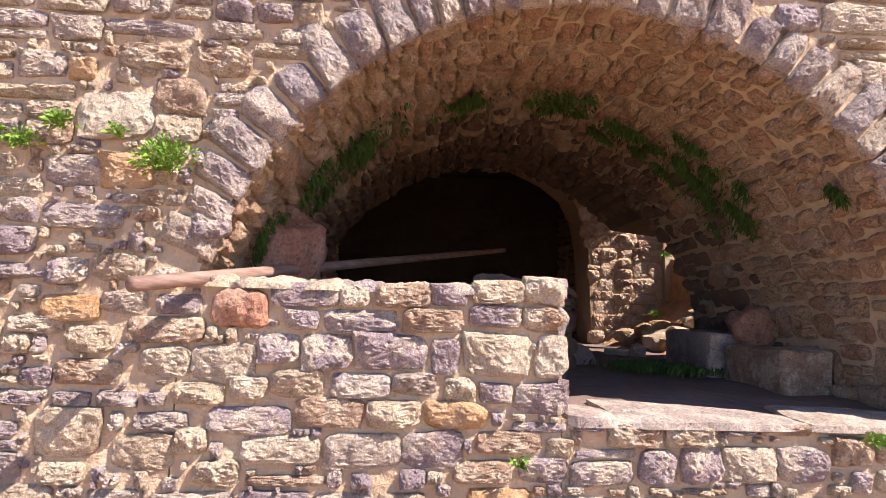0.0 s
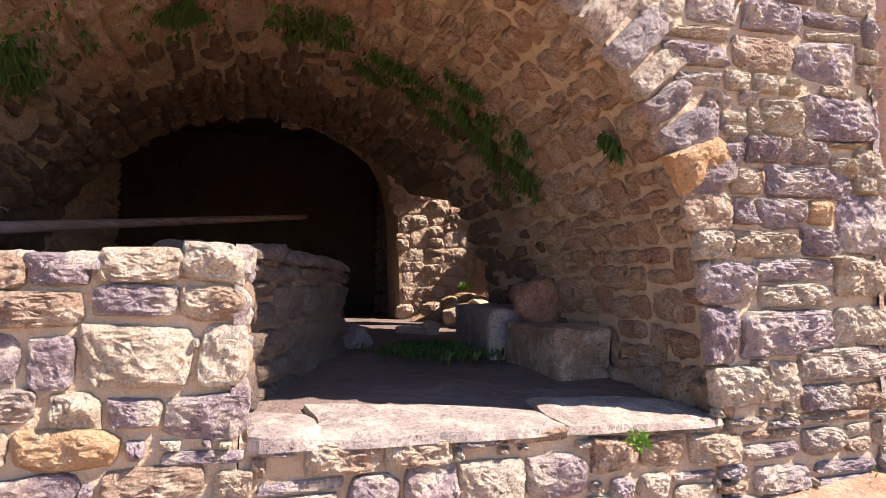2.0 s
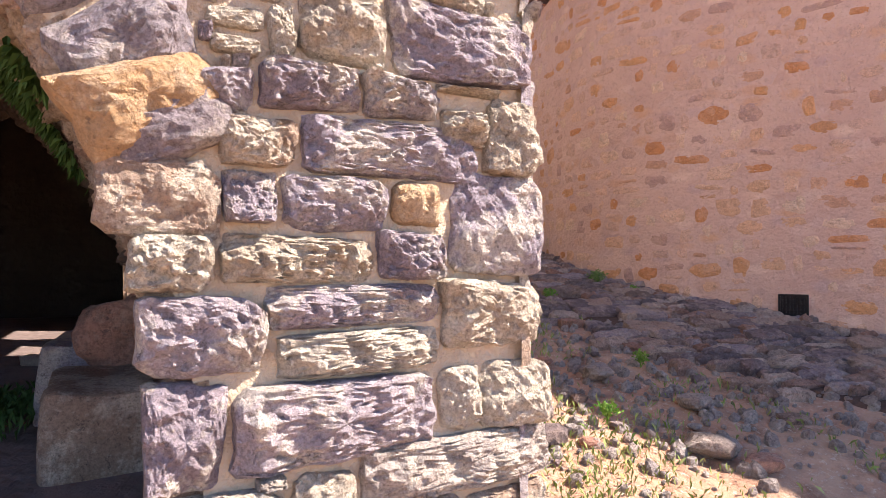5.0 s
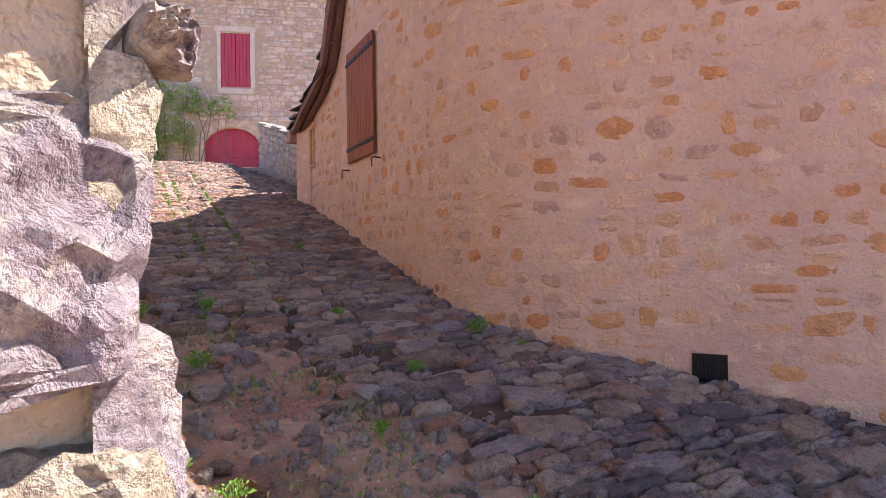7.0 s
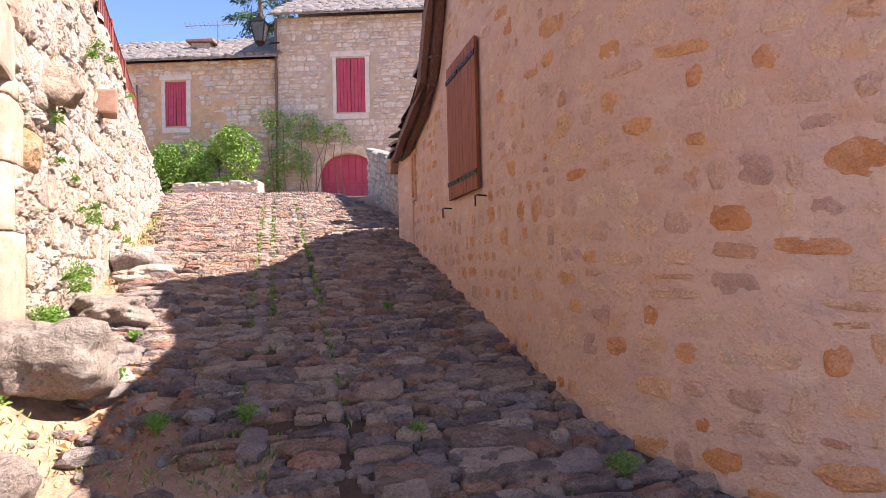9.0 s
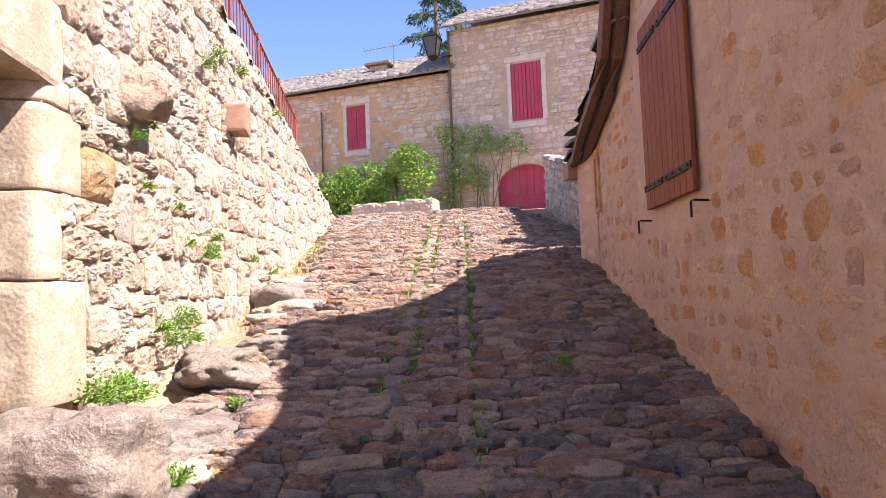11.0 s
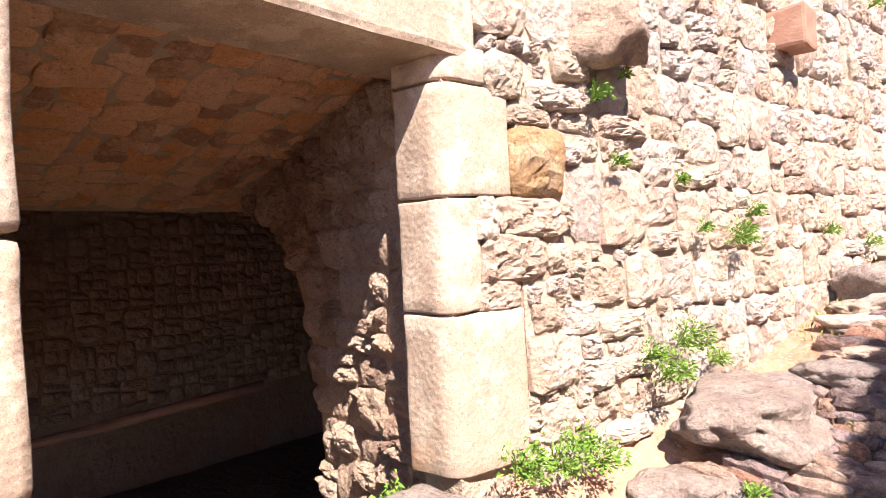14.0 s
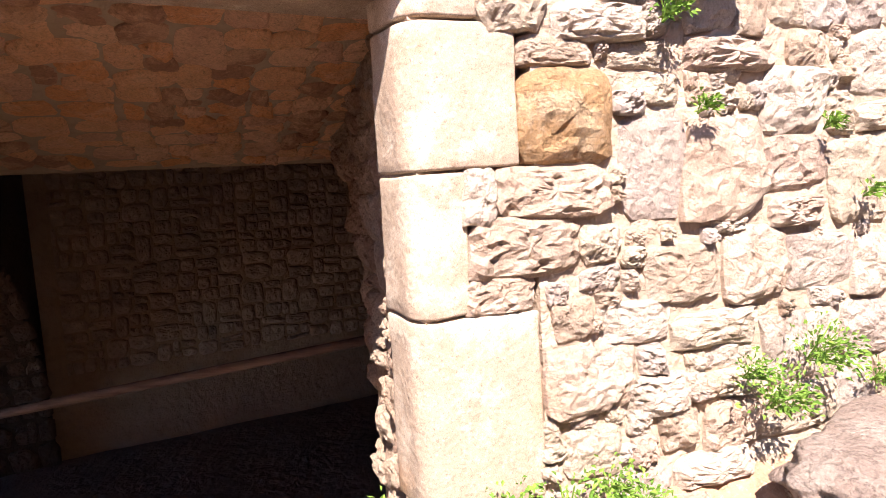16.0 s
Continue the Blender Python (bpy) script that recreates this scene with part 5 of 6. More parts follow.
def lane_left(y):
    return float(np.interp(y, [-3, 0.5, 2.2, 3.2, 4.6, 5.6, 15], [2.4, 2.35, 2.0, 1.55, 1.1, 0.62, side_x(15) + 0.1]))


def build_lane():
    r = random.Random(17)
    bm = bmesh.new()
    grid = []
    for y in np.arange(-1.8, 16.2, 0.2):
        left, right = lane_left(y) - 0.05, house_x(max(min(y, 8.9), -4)) + (0.25 if y > 9 else 0.1)
        grid.append([bm.verts.new((x, y, ground_z(x, y) + 0.035 * smooth_noise(x, y, 1.6) * 0.6 - 0.004 + 0.006 * smooth_noise(x, y, 9.0))) for x in np.linspace(left, right, 26)])
        grid[-1][0].co.z -= 0.12
        grid[-1][1].co.z -= 0.04
    for a, b in zip(grid, grid[1:]):
        for k in range(25):
            bm.faces.new((a[k], a[k + 1], b[k + 1], b[k]))
    road = structure("road", bm, M_JOINT, "steep lane paved with worn grey and reddish cobbles", "cobbled lane")
    frames, edging = [], []
    base = Vector((1.87, 6.85, 0))
    q = -9.2
    while q < 9.4:
        depth = r.uniform(0.048, 0.098)
        p = -4.0
        while p < 4.0:
            w = r.uniform(0.08, 0.26) * (1.7 if r.random() < 0.10 else 1)
            c = base + LANE * (q + depth / 2 + r.uniform(-0.015, 0.015) + 0.05 * smooth_noise(p, q, 1.1)) + CROSS * (p + w / 2)
            p += w
            if c.x < lane_left(c.y) + (r.uniform(-0.45, 0.1) if c.y < 4.6 else r.uniform(-0.15, 0.1)) or c.x > house_x(max(min(c.y, 8.9), -4)) + (0.6 if c.y > 9 else 0.02) or c.y < -1.6:
                continue
            if abs(p - w / 2 + 0.02) < 0.06 + w * 0.12 or abs(p - w / 2 - 0.42) < 0.04 + w * 0.12:
                continue
            if c.y < 4.2 and c.x < lane_left(c.y) + 0.5 and smooth_noise(c.x, c.y, 1.9) > r.uniform(0.0, 0.35):
                continue
            g = ground_z(c.x, c.y)
            gx, gy = ground_z(c.x + 0.1, c.y) - g, ground_z(c.x, c.y + 0.1) - g
            n = Vector((-gx * 10, -gy * 10, 1)).normalized()
            tu = (CROSS - n * CROSS.dot(n)).normalized()
            tv = n.cross(tu)
            tilt = (n + LANE * r.gauss(-0.04, 0.12) + CROSS * r.gauss(0, 0.09)).normalized()
            frames.append(framed((c.x, c.y, g - 0.012 + 0.02 * smooth_noise(c.x, c.y, 1.6)), tu, tv, tilt, w - 0.003, depth * r.uniform(0.94, 1.12) - 0.004, r.uniform(0.035, 0.08), r.uniform(-0.1, 0.1)))
        q += depth * 0.97
    for p in (-0.02, 0.42):
        q = -3.0
        while q < 9.0:
            ln = r.uniform(0.16, 0.42)
            c = base + LANE * (q + ln / 2) + CROSS * p
            g = ground_z(c.x, c.y)
            edging.append(framed((c.x, c.y, g + 0.002), CROSS, LANE + Vector((0, 0, 0.236)), Vector((0, -0.236, 1)), 0.15 if p < 0 else 0.10, ln - 0.012, 0.036, r.uniform(-0.06, 0.06)))
            q += ln
    kind = StoneKind("cobble", M_COBBLE, 18, nu=10, nv=6, crag=0.16, edge=0.3, warp=0.16, round_off=0.35, fine=0.15, facet=0.45)
    lay(kind, frames, road, (1.9, 4.6, 1.6), 300, "cobble")
    slabs = []
    for _ in range(70):
        y = r.triangular(-1.2, 9.0, 1.5)
        x = r.uniform(lane_left(y) + 0.2, house_x(y) - 0.25)
        n = Vector((-0.06, -0.23, 1)).normalized()
        tu = (CROSS - n * CROSS.dot(n)).normalized()
        tilt = (n + LANE * r.gauss(-0.02, 0.06) + CROSS * r.gauss(0, 0.05)).normalized()
        slabs.append(framed((x, y, ground_z(x, y) + 0.004), tu, n.cross(tu), tilt, r.uniform(0.2, 0.42), r.uniform(0.11, 0.22), r.uniform(0.045, 0.07), r.uniform(-0.35, 0.35)))
    lay(StoneKind("paving_slab", M_COBBLE, 9, nu=12, nv=8, crag=0.1, edge=0.25, round_off=0.7, fine=0.1, facet=0.3), slabs, road, (2.2, 2, 1), 300, "paving_slab")
    lay(StoneKind("edging_stone", M_COBBLE, 6, nu=4, nv=6, crag=0.12, edge=0.5), edging, road, (1.9, 5, 1.6), 300, "edging_stone")


build_lane()

# ---- banks, boulders and weeds ----
boulder("boulder", (0.34, 4.78, 1.83), (0.44, 0.62, 0.42), M_ROCK, "big weathered boulder at the foot of the door jamb", 11, 4, group="boulders")
boulder("boulder", (0.52, 5.55, 1.76), (0.5, 0.65, 0.24), M_ROCK, "flat pinkish boulder on the bank", 14, 4, group="boulders")
boulder("boulder", (0.58, 6.45, 2.04), (0.5, 0.8, 0.26), M_ROCK, "long flat boulder under the side wall", 17, 4, group="boulders")
boulder("boulder", (0.10, 3.75, 1.40), (0.36, 0.5, 0.38), M_ROCK, "rough sunlit boulder on the bank", 23, 4, group="boulders")
boulder("boulder", (0.26, 2.95, 1.10), (0.36, 0.5, 0.24), M_ROCK, "pale boulder half sunk in the bank", 29, 4, group="boulders")
boulder("boulder", (1.25, 2.75, 1.02), (0.55, 0.5, 0.26), M_REDROCK, "reddish rock breaking through the lane", 31, 4, group="boulders")
boulder("boulder", (0.75, 8.3, 2.42), (0.3, 0.5, 0.3), M_ROCK, "rounded rock at the foot of the wall", 37, 3, group="boulders")
for i in range(22):
    q = random.Random(900 + i)
    y = q.uniform(5.0, 9.5)
    x = side_x(y) + q.uniform(0.12, 0.5)
    k = q.uniform(0.14, 0.38)
    boulder("flat_rock", (x, y, ground_z(x, y) - 0.03), (k * 1.2, k, k * 0.35), q.choice((M_ROCK, M_ROCK, M_SIDE)), "flat weathered rock bedded at the foot of the side wall", i + 61, 3, group="rocks at the wall foot")
for i in range(80):
    q = random.Random(300 + i)
    x, y = q.uniform(0.25, 1.7), q.uniform(0.3, 4.6)
    s = q.choice((0.04, 0.06, 0.09, 0.15)) * q.uniform(0.8, 1.2)
    boulder("loose_stone", (x, y, ground_z(x, y) - 0.02), (s * 1.3, s, s * 0.6), q.choice((M_ROCK, M_REDROCK, M_COBBLE)), "small loose stone lying on the earth", i + 3, 2, group="loose stones on the bank")

for i in range(26):
    q = random.Random(700 + i)
    x, y = q.uniform(-0.85, 0.05), q.uniform(3.3, 4.9)
    s = q.uniform(0.09, 0.26)
    boulder("rubble_stone", (x, y, float(np.interp(x, [-1.0, -0.75, -0.4, 0.1], [0.84, 1.0, 1.18, 1.5])) - 0.03), (s * 1.3, s, s * 0.8), q.choice((M_SIDE, M_ORANGE, M_VAULT)), "fallen stone on the earth behind the cellar door", i + 40, 2, group="rubble behind the door")
plant("ground_weed", (-0.35, 4.7, 1.22), 0.14, 160, 0.04, M_LEAF, "green weed growing among the fallen rubble", (0, 0, 1), 171, group="weeds on the ground")
plant("wall_weed", (-0.12, 4.98, 2.05), 0.10, 90, 0.035, M_LEAF, "green weed rooted in the door reveal", (0, -1, 0.3), 172)

pebbles = []
for i in range(1700):
    q = random.Random(5000 + i)
    x, y = q.uniform(0.1, 2.6), q.triangular(-0.6, 4.8, 1.2)
    s = q.choice((0.014, 0.02, 0.03, 0.05)) * q.uniform(0.8, 1.3)
    if x > lane_left(y) + 0.4:
        continue
    pebbles.append(framed((x, y, ground_z(x, y) - 0.012 + 0.035 * smooth_noise(x, y, 1.6) + 0.022 * smooth_noise(x, y, 5.0)), (1, 0, 0.1), (0, 1, 0.2), (0, -0.2, 1), s * 1.3, s, s * 0.6, q.uniform(-3, 3)))
lay(StoneKind("pebble", M_ROCK, 6, nu=4, nv=4, crag=0.2, edge=0.6, warp=0.2), pebbles, GROUND, (0.8, 1.5, 1), 0, "pebble")

FRESH = "fresh green weed growing out of the stones"
for i, (y, z, rad, n) in enumerate(((6.93, 2.88, 0.17, 150), (7.12, 3.02, 0.11, 80), (6.35, 2.42, 0.20, 190), (6.08, 2.40, 0.12, 80), (6.65, 2.30, 0.10, 70), (5.55, 2.14, 0.14, 90), (7.25, 4.52, 0.13, 90), (7.0, 4.36, 0.12, 90),
                                    (7.9, 4.6, 0.12, 80), (5.80, 3.50, 0.10, 60), (5.92, 3.24, 0.07, 45), (6.42, 3.18, 0.06, 40), (6.6, 2.95, 0.07, 40), (9.3, 4.6, 0.12, 60), (8.2, 2.9, 0.10, 60), (6.0, 3.62, 0.05, 30), (9.0, 2.8, 0.12, 70))):
    plant("wall_weed", (side_x(y) + 0.03, y, z), rad * 0.8, int(n * 2.2), 0.023, M_LEAF, FRESH, (1, -0.1, 0.35), 40 + i, group="weeds on the side wall")
for i, (x, y, rad, n) in enumerate(((0.42, 5.22, 0.20, 200), (0.62, 5.05, 0.16, 150), (0.48, 5.02, 0.14, 120), (0.75, 5.9, 0.09, 60), (0.12, 4.4, 0.14, 100), (0.85, 4.35, 0.14, 90), (0.95, 3.3, 0.15, 90),
                                    (0.55, 2.3, 0.12, 60), (0.35, 2.1, 0.14, 70), (0.7, 2.0, 0.14, 70), (2.05, 2.7, 0.10, 60), (1.5, 2.2, 0.08, 50), (2.85, 3.05, 0.14, 130), (2.95, 2.7, 0.06, 40), (2.1, 3.8, 0.08, 50), (1.3, 4.3, 0.12, 80), (2.75, 5.9, 0.08, 40),
                                    (1.0, 0.85, 0.10, 70), (0.62, 0.9, 0.12, 90), (1.7, 1.35, 0.09, 60), (0.3, 3.25, 0.12, 80))):
    plant("ground_weed", (x, y, ground_z(x, y) + 0.01), rad * 0.8, int(n * 2.2), 0.027, M_LEAF if i != 12 else M_CLIMB, "green weed growing on the earth bank", (0, 0, 1), 80 + i, group="weeds on the ground")
for i, (x, z, rad, n) in enumerate(((-4.5, 1.80, 0.15, 260), (-5.11, 1.89, 0.07, 80), (-4.97, 1.98, 0.07, 70), (-5.22, 1.92, 0.05, 50), (-1.32, 0.70, 0.05, 45), (-2.93, 0.58, 0.035, 25), (-4.72, 1.95, 0.05, 30))):
    plant("wall_weed", (x, -0.03, z), rad, int(n * 1.6), 0.034, M_LEAF, "fresh green weed rooted in the front wall", (0, -1, 0.4), 130 + i, group="weeds on the front wall")


def strip_of(name, count, spot, size, material, label, seed, aspect=0.12):
    me = leaf_cloud(count, spot, size, random.Random(seed), droop=0.2, aspect=aspect)
    me.materials.append(material)
    tagged(new(name, me), label, "grass", kind="stuff")


def gutter_grass(q):
    p = q.choice((-0.10, 0.07, 0.48))
    c = Vector((1.87, 6.85, 0)) + LANE * q.triangular(-3.5, 9, 2) + CROSS * (p + q.gauss(0, 0.02))
    return (c.x, c.y, ground_z(c.x, c.y) + 0.005), (0, 0, 1)


def lane_grass(q):
    y = q.uniform(3, 13)
    x = q.uniform(lane_left(y), house_x(min(y, 8.9)))
    k = smooth_noise(x, y, 2.3)
    return (x, y, ground_z(x, y) + (0.0 if k > 0.18 else -0.3)), (0, 0, 1)


def verge_grass(q):
    y = q.uniform(7.5, 13.5)
    x = side_x(y) + abs(q.gauss(0, 0.22)) + 0.05
    return (x, y, ground_z(x, y)), (0, 0, 1)


def corner_grass(q):
    x, y = q.gauss(0.55, 0.35), q.gauss(0.55, 0.5)
    return (max(x, 0.05) if y > 0 else x, y, ground_z(x, y) - 0.01), (0, 0, 1)


def bank_grass(q):
    for _ in range(6):
        x, y = q.uniform(0.15, 2.0), q.uniform(-0.3, 4.6)
        if smooth_noise(x + 3, y, 1.7) > 0.1 and x < lane_left(y) + 0.5:
            break
    return (x, y, ground_z(x, y) - 0.01), (0, 0, 1)


def vault_grass(q):
    return (q.gauss(-1.55, 0.16), q.gauss(1.75, 0.22), 0.86), (0, 0, 1)


strip_of("gutter_grass", 2400, gutter_grass, 0.05, M_LEAF, "grass in the joints of the gutter", 1, 0.25)
strip_of("lane_grass", 2600, lane_grass, 0.045, M_GRASS, "thin grass between the cobbles", 2, 0.2)
strip_of("verge_grass", 1500, verge_grass, 0.05, M_GRASS, "dry grass along the foot of the wall", 3)
strip_of("corner_grass", 1500, corner_grass, 0.045, M_GRASS, "sparse dry grass beside the pier", 4)
strip_of("bank_grass", 1800, bank_grass, 0.05, M_GRASS, "patchy green and dry grass on the red earth", 8, 0.14)
strip_of("vault_grass", 1500, vault_grass, 0.07, M_MOSS, "dark grass on the vault floor", 5)


def dead(q):
    y = q.uniform(4.2, 6.4)
    return (0.72 + q.gauss(0, 0.12), y, ground_z(0.72, y) + 0.01), (q.uniform(-1, 1), q.uniform(-1, 1), 0.1)


strip_of("fallen_leaves", 240, dead, 0.05, M_DEAD, "rusty fallen leaves lying on the bank", 6, 0.6)


def moss_at(name, a0, a1, y0, y1, count, seed):
    """A hanging mat of moss and grass on the underside of the vault."""

    def spot(q):
        for _ in range(8):
            a, y = radians(q.triangular(a0, a1)), q.triangular(y0, y1)
            if noise.noise(Vector((a * 9, y * 7, seed))) > 0.2:
                break
        rad = ARCH_R - 0.03
        return (ARCH_X + rad * math.cos(a), y, ARCH_Z + 1.05 * rad * math.sin(a)), (-math.cos(a) * 0.5, -0.4, -0.8)

    me = leaf_cloud(int(count * 1.1), spot, 0.04, random.Random(seed), 0.4, 0.4)
    me.materials.append(M_MOSS)
    tagged(new("moss", me), "dark green moss hanging under the vault", "moss", kind="stuff")


for i, (a0, a1, y0, y1, n) in enumerate(((118, 148, 0.7, 1.5, 1500), (95, 114, 1.0, 1.5, 900), (76, 92, 1.0, 1.5, 500), (58, 76, 1.2, 1.8, 700), (30, 62, 0.9, 1.7, 2200), (33, 40, 0.22, 0.38, 160), (150, 165, 0.5, 1.0, 500))):
    moss_at("moss", a0, a1, y0, y1, n, 200 + i)

# ---- houses at the top of the lane ----
FAR0, FAR_E = Vector((4.8, 22.8, 0)), Vector((0.88, -0.475, 0)).normalized()
FAR_N = Vector((FAR_E.y, -FAR_E.x, 0))
FAR = Matrix(((FAR_E.x, FAR_N.x, 0, FAR0.x), (FAR_E.y, FAR_N.y, 0, FAR0.y), (0, 0, 1, 0), (0, 0, 0, 1)))


def far_bm(bm):
    bmesh.ops.transform(bm, matrix=FAR, verts=bm.verts)
    return bm


def wall_with_holes(x0, x1, z0, z1, holes, thick):
    """A flat wall from pieces around rectangular openings."""
    bm = bmesh.new()
    xs = sorted({x0, x1, *(h[0] for h in holes), *(h[1] for h in holes)})
    for a, b in zip(xs, xs[1:]):
        z = z0
        for h in sorted((h for h in holes if h[0] <= a and h[1] >= b), key=lambda h: h[2]):
            if h[2] > z:
                box_bm(a, b, -thick, 0, z, h[2], 0, bm)
            z = h[3]
        box_bm(a, b, -thick, 0, z, z1, 0, bm)
    return bm


def shutter_pair(house, x0, x1, z0, z1, y):
    win = part("window", far_bm(box_bm(x0, x1, y - 0.16, y - 0.12, z0, z1)), M_BEAM, house)
    mid = (x0 + x1) / 2
    for a, b in ((x0 + 0.01, mid - 0.008), (mid + 0.008, x1 - 0.01)):
        bm = bmesh.new()
        n = 4
        for k in range(n):
            w = (b - a) / n
            box_bm(a + k * w + 0.004, a + (k + 1) * w - 0.004, y - 0.05, y - 0.01, z0 + 0.01, z1 - 0.01, 0.006, bm)
        part("shutter", far_bm(bm), M_RED, win, "closed crimson painted shutter")
    for a, b, c, d in ((x0 - 0.13, x0, z0 - 0.05, z1 + 0.05), (x1, x1 + 0.16, z0 - 0.05, z1 + 0.05), (x0 - 0.12, x1 + 0.12, z0 - 0.24, z0 - 0.055), (x0 - 0.2, x1 + 0.2, z1 + 0.055, z1 + 0.25)):
        part("frame_stone", far_bm(rough_box(a, b, y - 0.1, y + 0.03, c, d, 2, 0.012, 3.0, 0.015)), M_WHITE, win)


def far_house(name, label, x0, x1, eave, holes, wide, y, seed, skip):
    house = thing(name, label, "house")
    wall = part("wall", far_bm(wall_with_holes(x0, x1, 3.5, eave, holes, 0.5)), M_OCHREWALL if seed == 91 else M_FARMORTAR, house)
    wall.location = FAR_N * y
    for a, b in ((x0, x0 + 0.5), (x1 - 0.5, x1)):
        part("side_wall", far_bm(box_bm(a, b, y - 6.0, y - 0.504, 3.5, eave)), M_PALEMORTAR, house)
    part("back_wall", far_bm(box_bm(x0, x1, y - 6.5, y - 6.0, 3.5, eave)), M_PALEMORTAR, house)
    r = random.Random(seed)
    frames = []
    for cx, cz, w, h in courses(x0, x1, 4.6, eave, 0.11, 0.24, 0.16, 0.52, r, gap=0.006, split=0.25):
        if any(a - 0.24 < cx + w / 2 and cx - w / 2 < b + 0.24 and c - 0.25 < cz < d + 0.25 for a, b, c, d in holes) or r.random() < skip(cx, cz):
            continue
        frames.append(FAR @ framed((cx, y - 0.004, cz), (-1, 0, 0), (0, 0, 1), (0, 1, 0), w, h, r.uniform(0.02, 0.06)))
    lay(StoneKind("house_stone", M_FARSTONE, 9, nu=6, nv=4, crag=0.2, round_off=0.3), frames, wall, FAR @ Vector((0.5, 0, 7)), 300)
    for ob in wall.children:
        ob.location -= FAR_N * y
    roof = part("roof", far_bm(extrude_roof(x0 - 0.15, x1 + 0.15, eave, wide, y)), M_SLATE, house)
    fr = []
    slope = math.atan2(wide * 0.55, wide)
    dist = 0.0
    while dist < wide:
        x = x0 - 0.15 + r.uniform(0, 0.2)
        while x < x1 + 0.1:
            w = r.uniform(0.22, 0.5)
            fr.append(FAR @ framed((x + w / 2, y + 0.32 - dist, eave + 0.09 + dist * 0.55), (-1, 0, 0), (0, -math.cos(slope), math.sin(slope)), (0, math.sin(slope), math.cos(slope)), w, 0.34, r.uniform(0.04, 0.08), r.uniform(-0.08, 0.08)))
            x += w
        dist += 0.2
    lay(StoneKind("roof_slab", M_SLATE, 6, nu=3, nv=3, crag=0.15), fr, roof, FAR @ Vector((0, 0, eave)), 300, "roof_slab")
    return house


def extrude_roof(x0, x1, eave, wide, y):
    bm = bmesh.new()
    prof = [(y + 0.42, eave - 0.06), (y + 0.42, eave), (y - wide, eave + 0.55 * wide + 0.22), (y - 2 * wide - 0.4, eave), (y - 2 * wide - 0.4, eave - 0.06), (y - wide, eave + 0.55 * wide + 0.1)]
    a = [bm.verts.new((x0, p, z)) for p, z in prof]
    b = [bm.verts.new((x1, p, z)) for p, z in prof]
    for k in range(6):
        bm.faces.new((a[k], b[k], b[(k + 1) % 6], a[(k + 1) % 6]))
    bm.faces.new(a[::-1])
    bm.faces.new(b)
    bmesh.ops.recalc_face_normals(bm, faces=bm.faces)
    return bm


W1, W2, GAR = (2.58, 3.57, 7.8, 9.67), (-3.47, -2.72, 7.53, 9.09), (1.98, 3.86, 4.5, 6.38)
left_house = far_house("left_house", "low ochre rubble house with one crimson shuttered window", -10.0, 0.42, 9.78, [W2], 3.0, 0.0, 91, lambda x, z: 0.45 if x < -1.2 and z < 9.0 else (0.2 if x < -2 else 0.05))
right_house = far_house("right_house", "tall grey stone house with crimson shutters and garage door", 0.45, 11.0, 11.15, [W1, GAR], 3.2, 0.12, 92, lambda x, z: 0.06)
shutter_pair(left_house, *W2, 0.0)
shutter_pair(right_house, *W1, 0.12)


def build_garage():
    x0, x1, z1 = GAR[0], GAR[1], GAR[3]
    mid, half = (x0 + x1) / 2, (x1 - x0) / 2
    spring, rise = 5.72, z1 - 5.72
    top = [(mid + half * math.cos(a), spring + rise * math.sin(a)) for a in np.linspace(0, math.pi, 19)]
    door = part("garage_door", far_bm(extrude_outline([(x0, 4.5)] + top[::-1] + [(x1, 4.5)], -0.16, -0.10)), M_RED, right_house, "arched crimson double door")
    for k in range(8):
        a, b = x0 + k * (x1 - x0) / 8, x0 + (k + 1) * (x1 - x0) / 8
        xm = (a + b) / 2
        h = spring + rise * math.sqrt(max(0.0, 1 - ((xm - mid) / half) ** 2)) - 0.06
        part("board", far_bm(box_bm(a + 0.008, b - 0.008, -0.10, -0.075, 4.55, h, 0.006)), M_RED, door)
    for z in (5.25, 5.38):
        part("rail", far_bm(box_bm(x0 + 0.03, x1 - 0.03, -0.074, -0.05, z, z + 0.07, 0.006)), M_RED, door)
    # spandrels and the stones of the arch
    for sgn in (-1, 1):
        pts = [(mid + sgn * half * math.cos(a), spring + rise * math.sin(a)) for a in np.linspace(0, math.pi / 2, 10)]
        bm = extrude_outline([(mid + sgn * half, z1 + 0.004)] + pts[:], -0.35, 0.11)
        part("spandrel", far_bm(bm), M_JAMB, right_house)
    n = 13
    for k in range(n):
        a = math.pi * (k + 0.5) / n
        c, s = math.cos(a), math.sin(a)
        m = FAR @ framed((mid + (half + 0.15) * c, 0.12, spring + (rise + 0.15) * s), (-s, 0, c), (c, 0, s), (0, 1, 0), 0.31, 0.30, 0.05)
        bm = bmesh.new()
        bmesh.ops.create_cube(bm, size=1, matrix=m)
        bmesh.ops.bevel(bm, geom=bm.edges[:], offset=0.015, segments=1, affect="EDGES")
        part("arch_stone", bm, M_JAMB, right_house)
    for sgn in (-1, 1):
        for k in range(4):
            part("jamb_stone", far_bm(box_bm(mid + sgn * (half + 0.15) - 0.16, mid + sgn * (half + 0.15) + 0.16, 0.0, 0.16, 4.5 + k * 0.31, 4.8 + k * 0.31, 0.015)), M_JAMB, right_house)


build_garage()


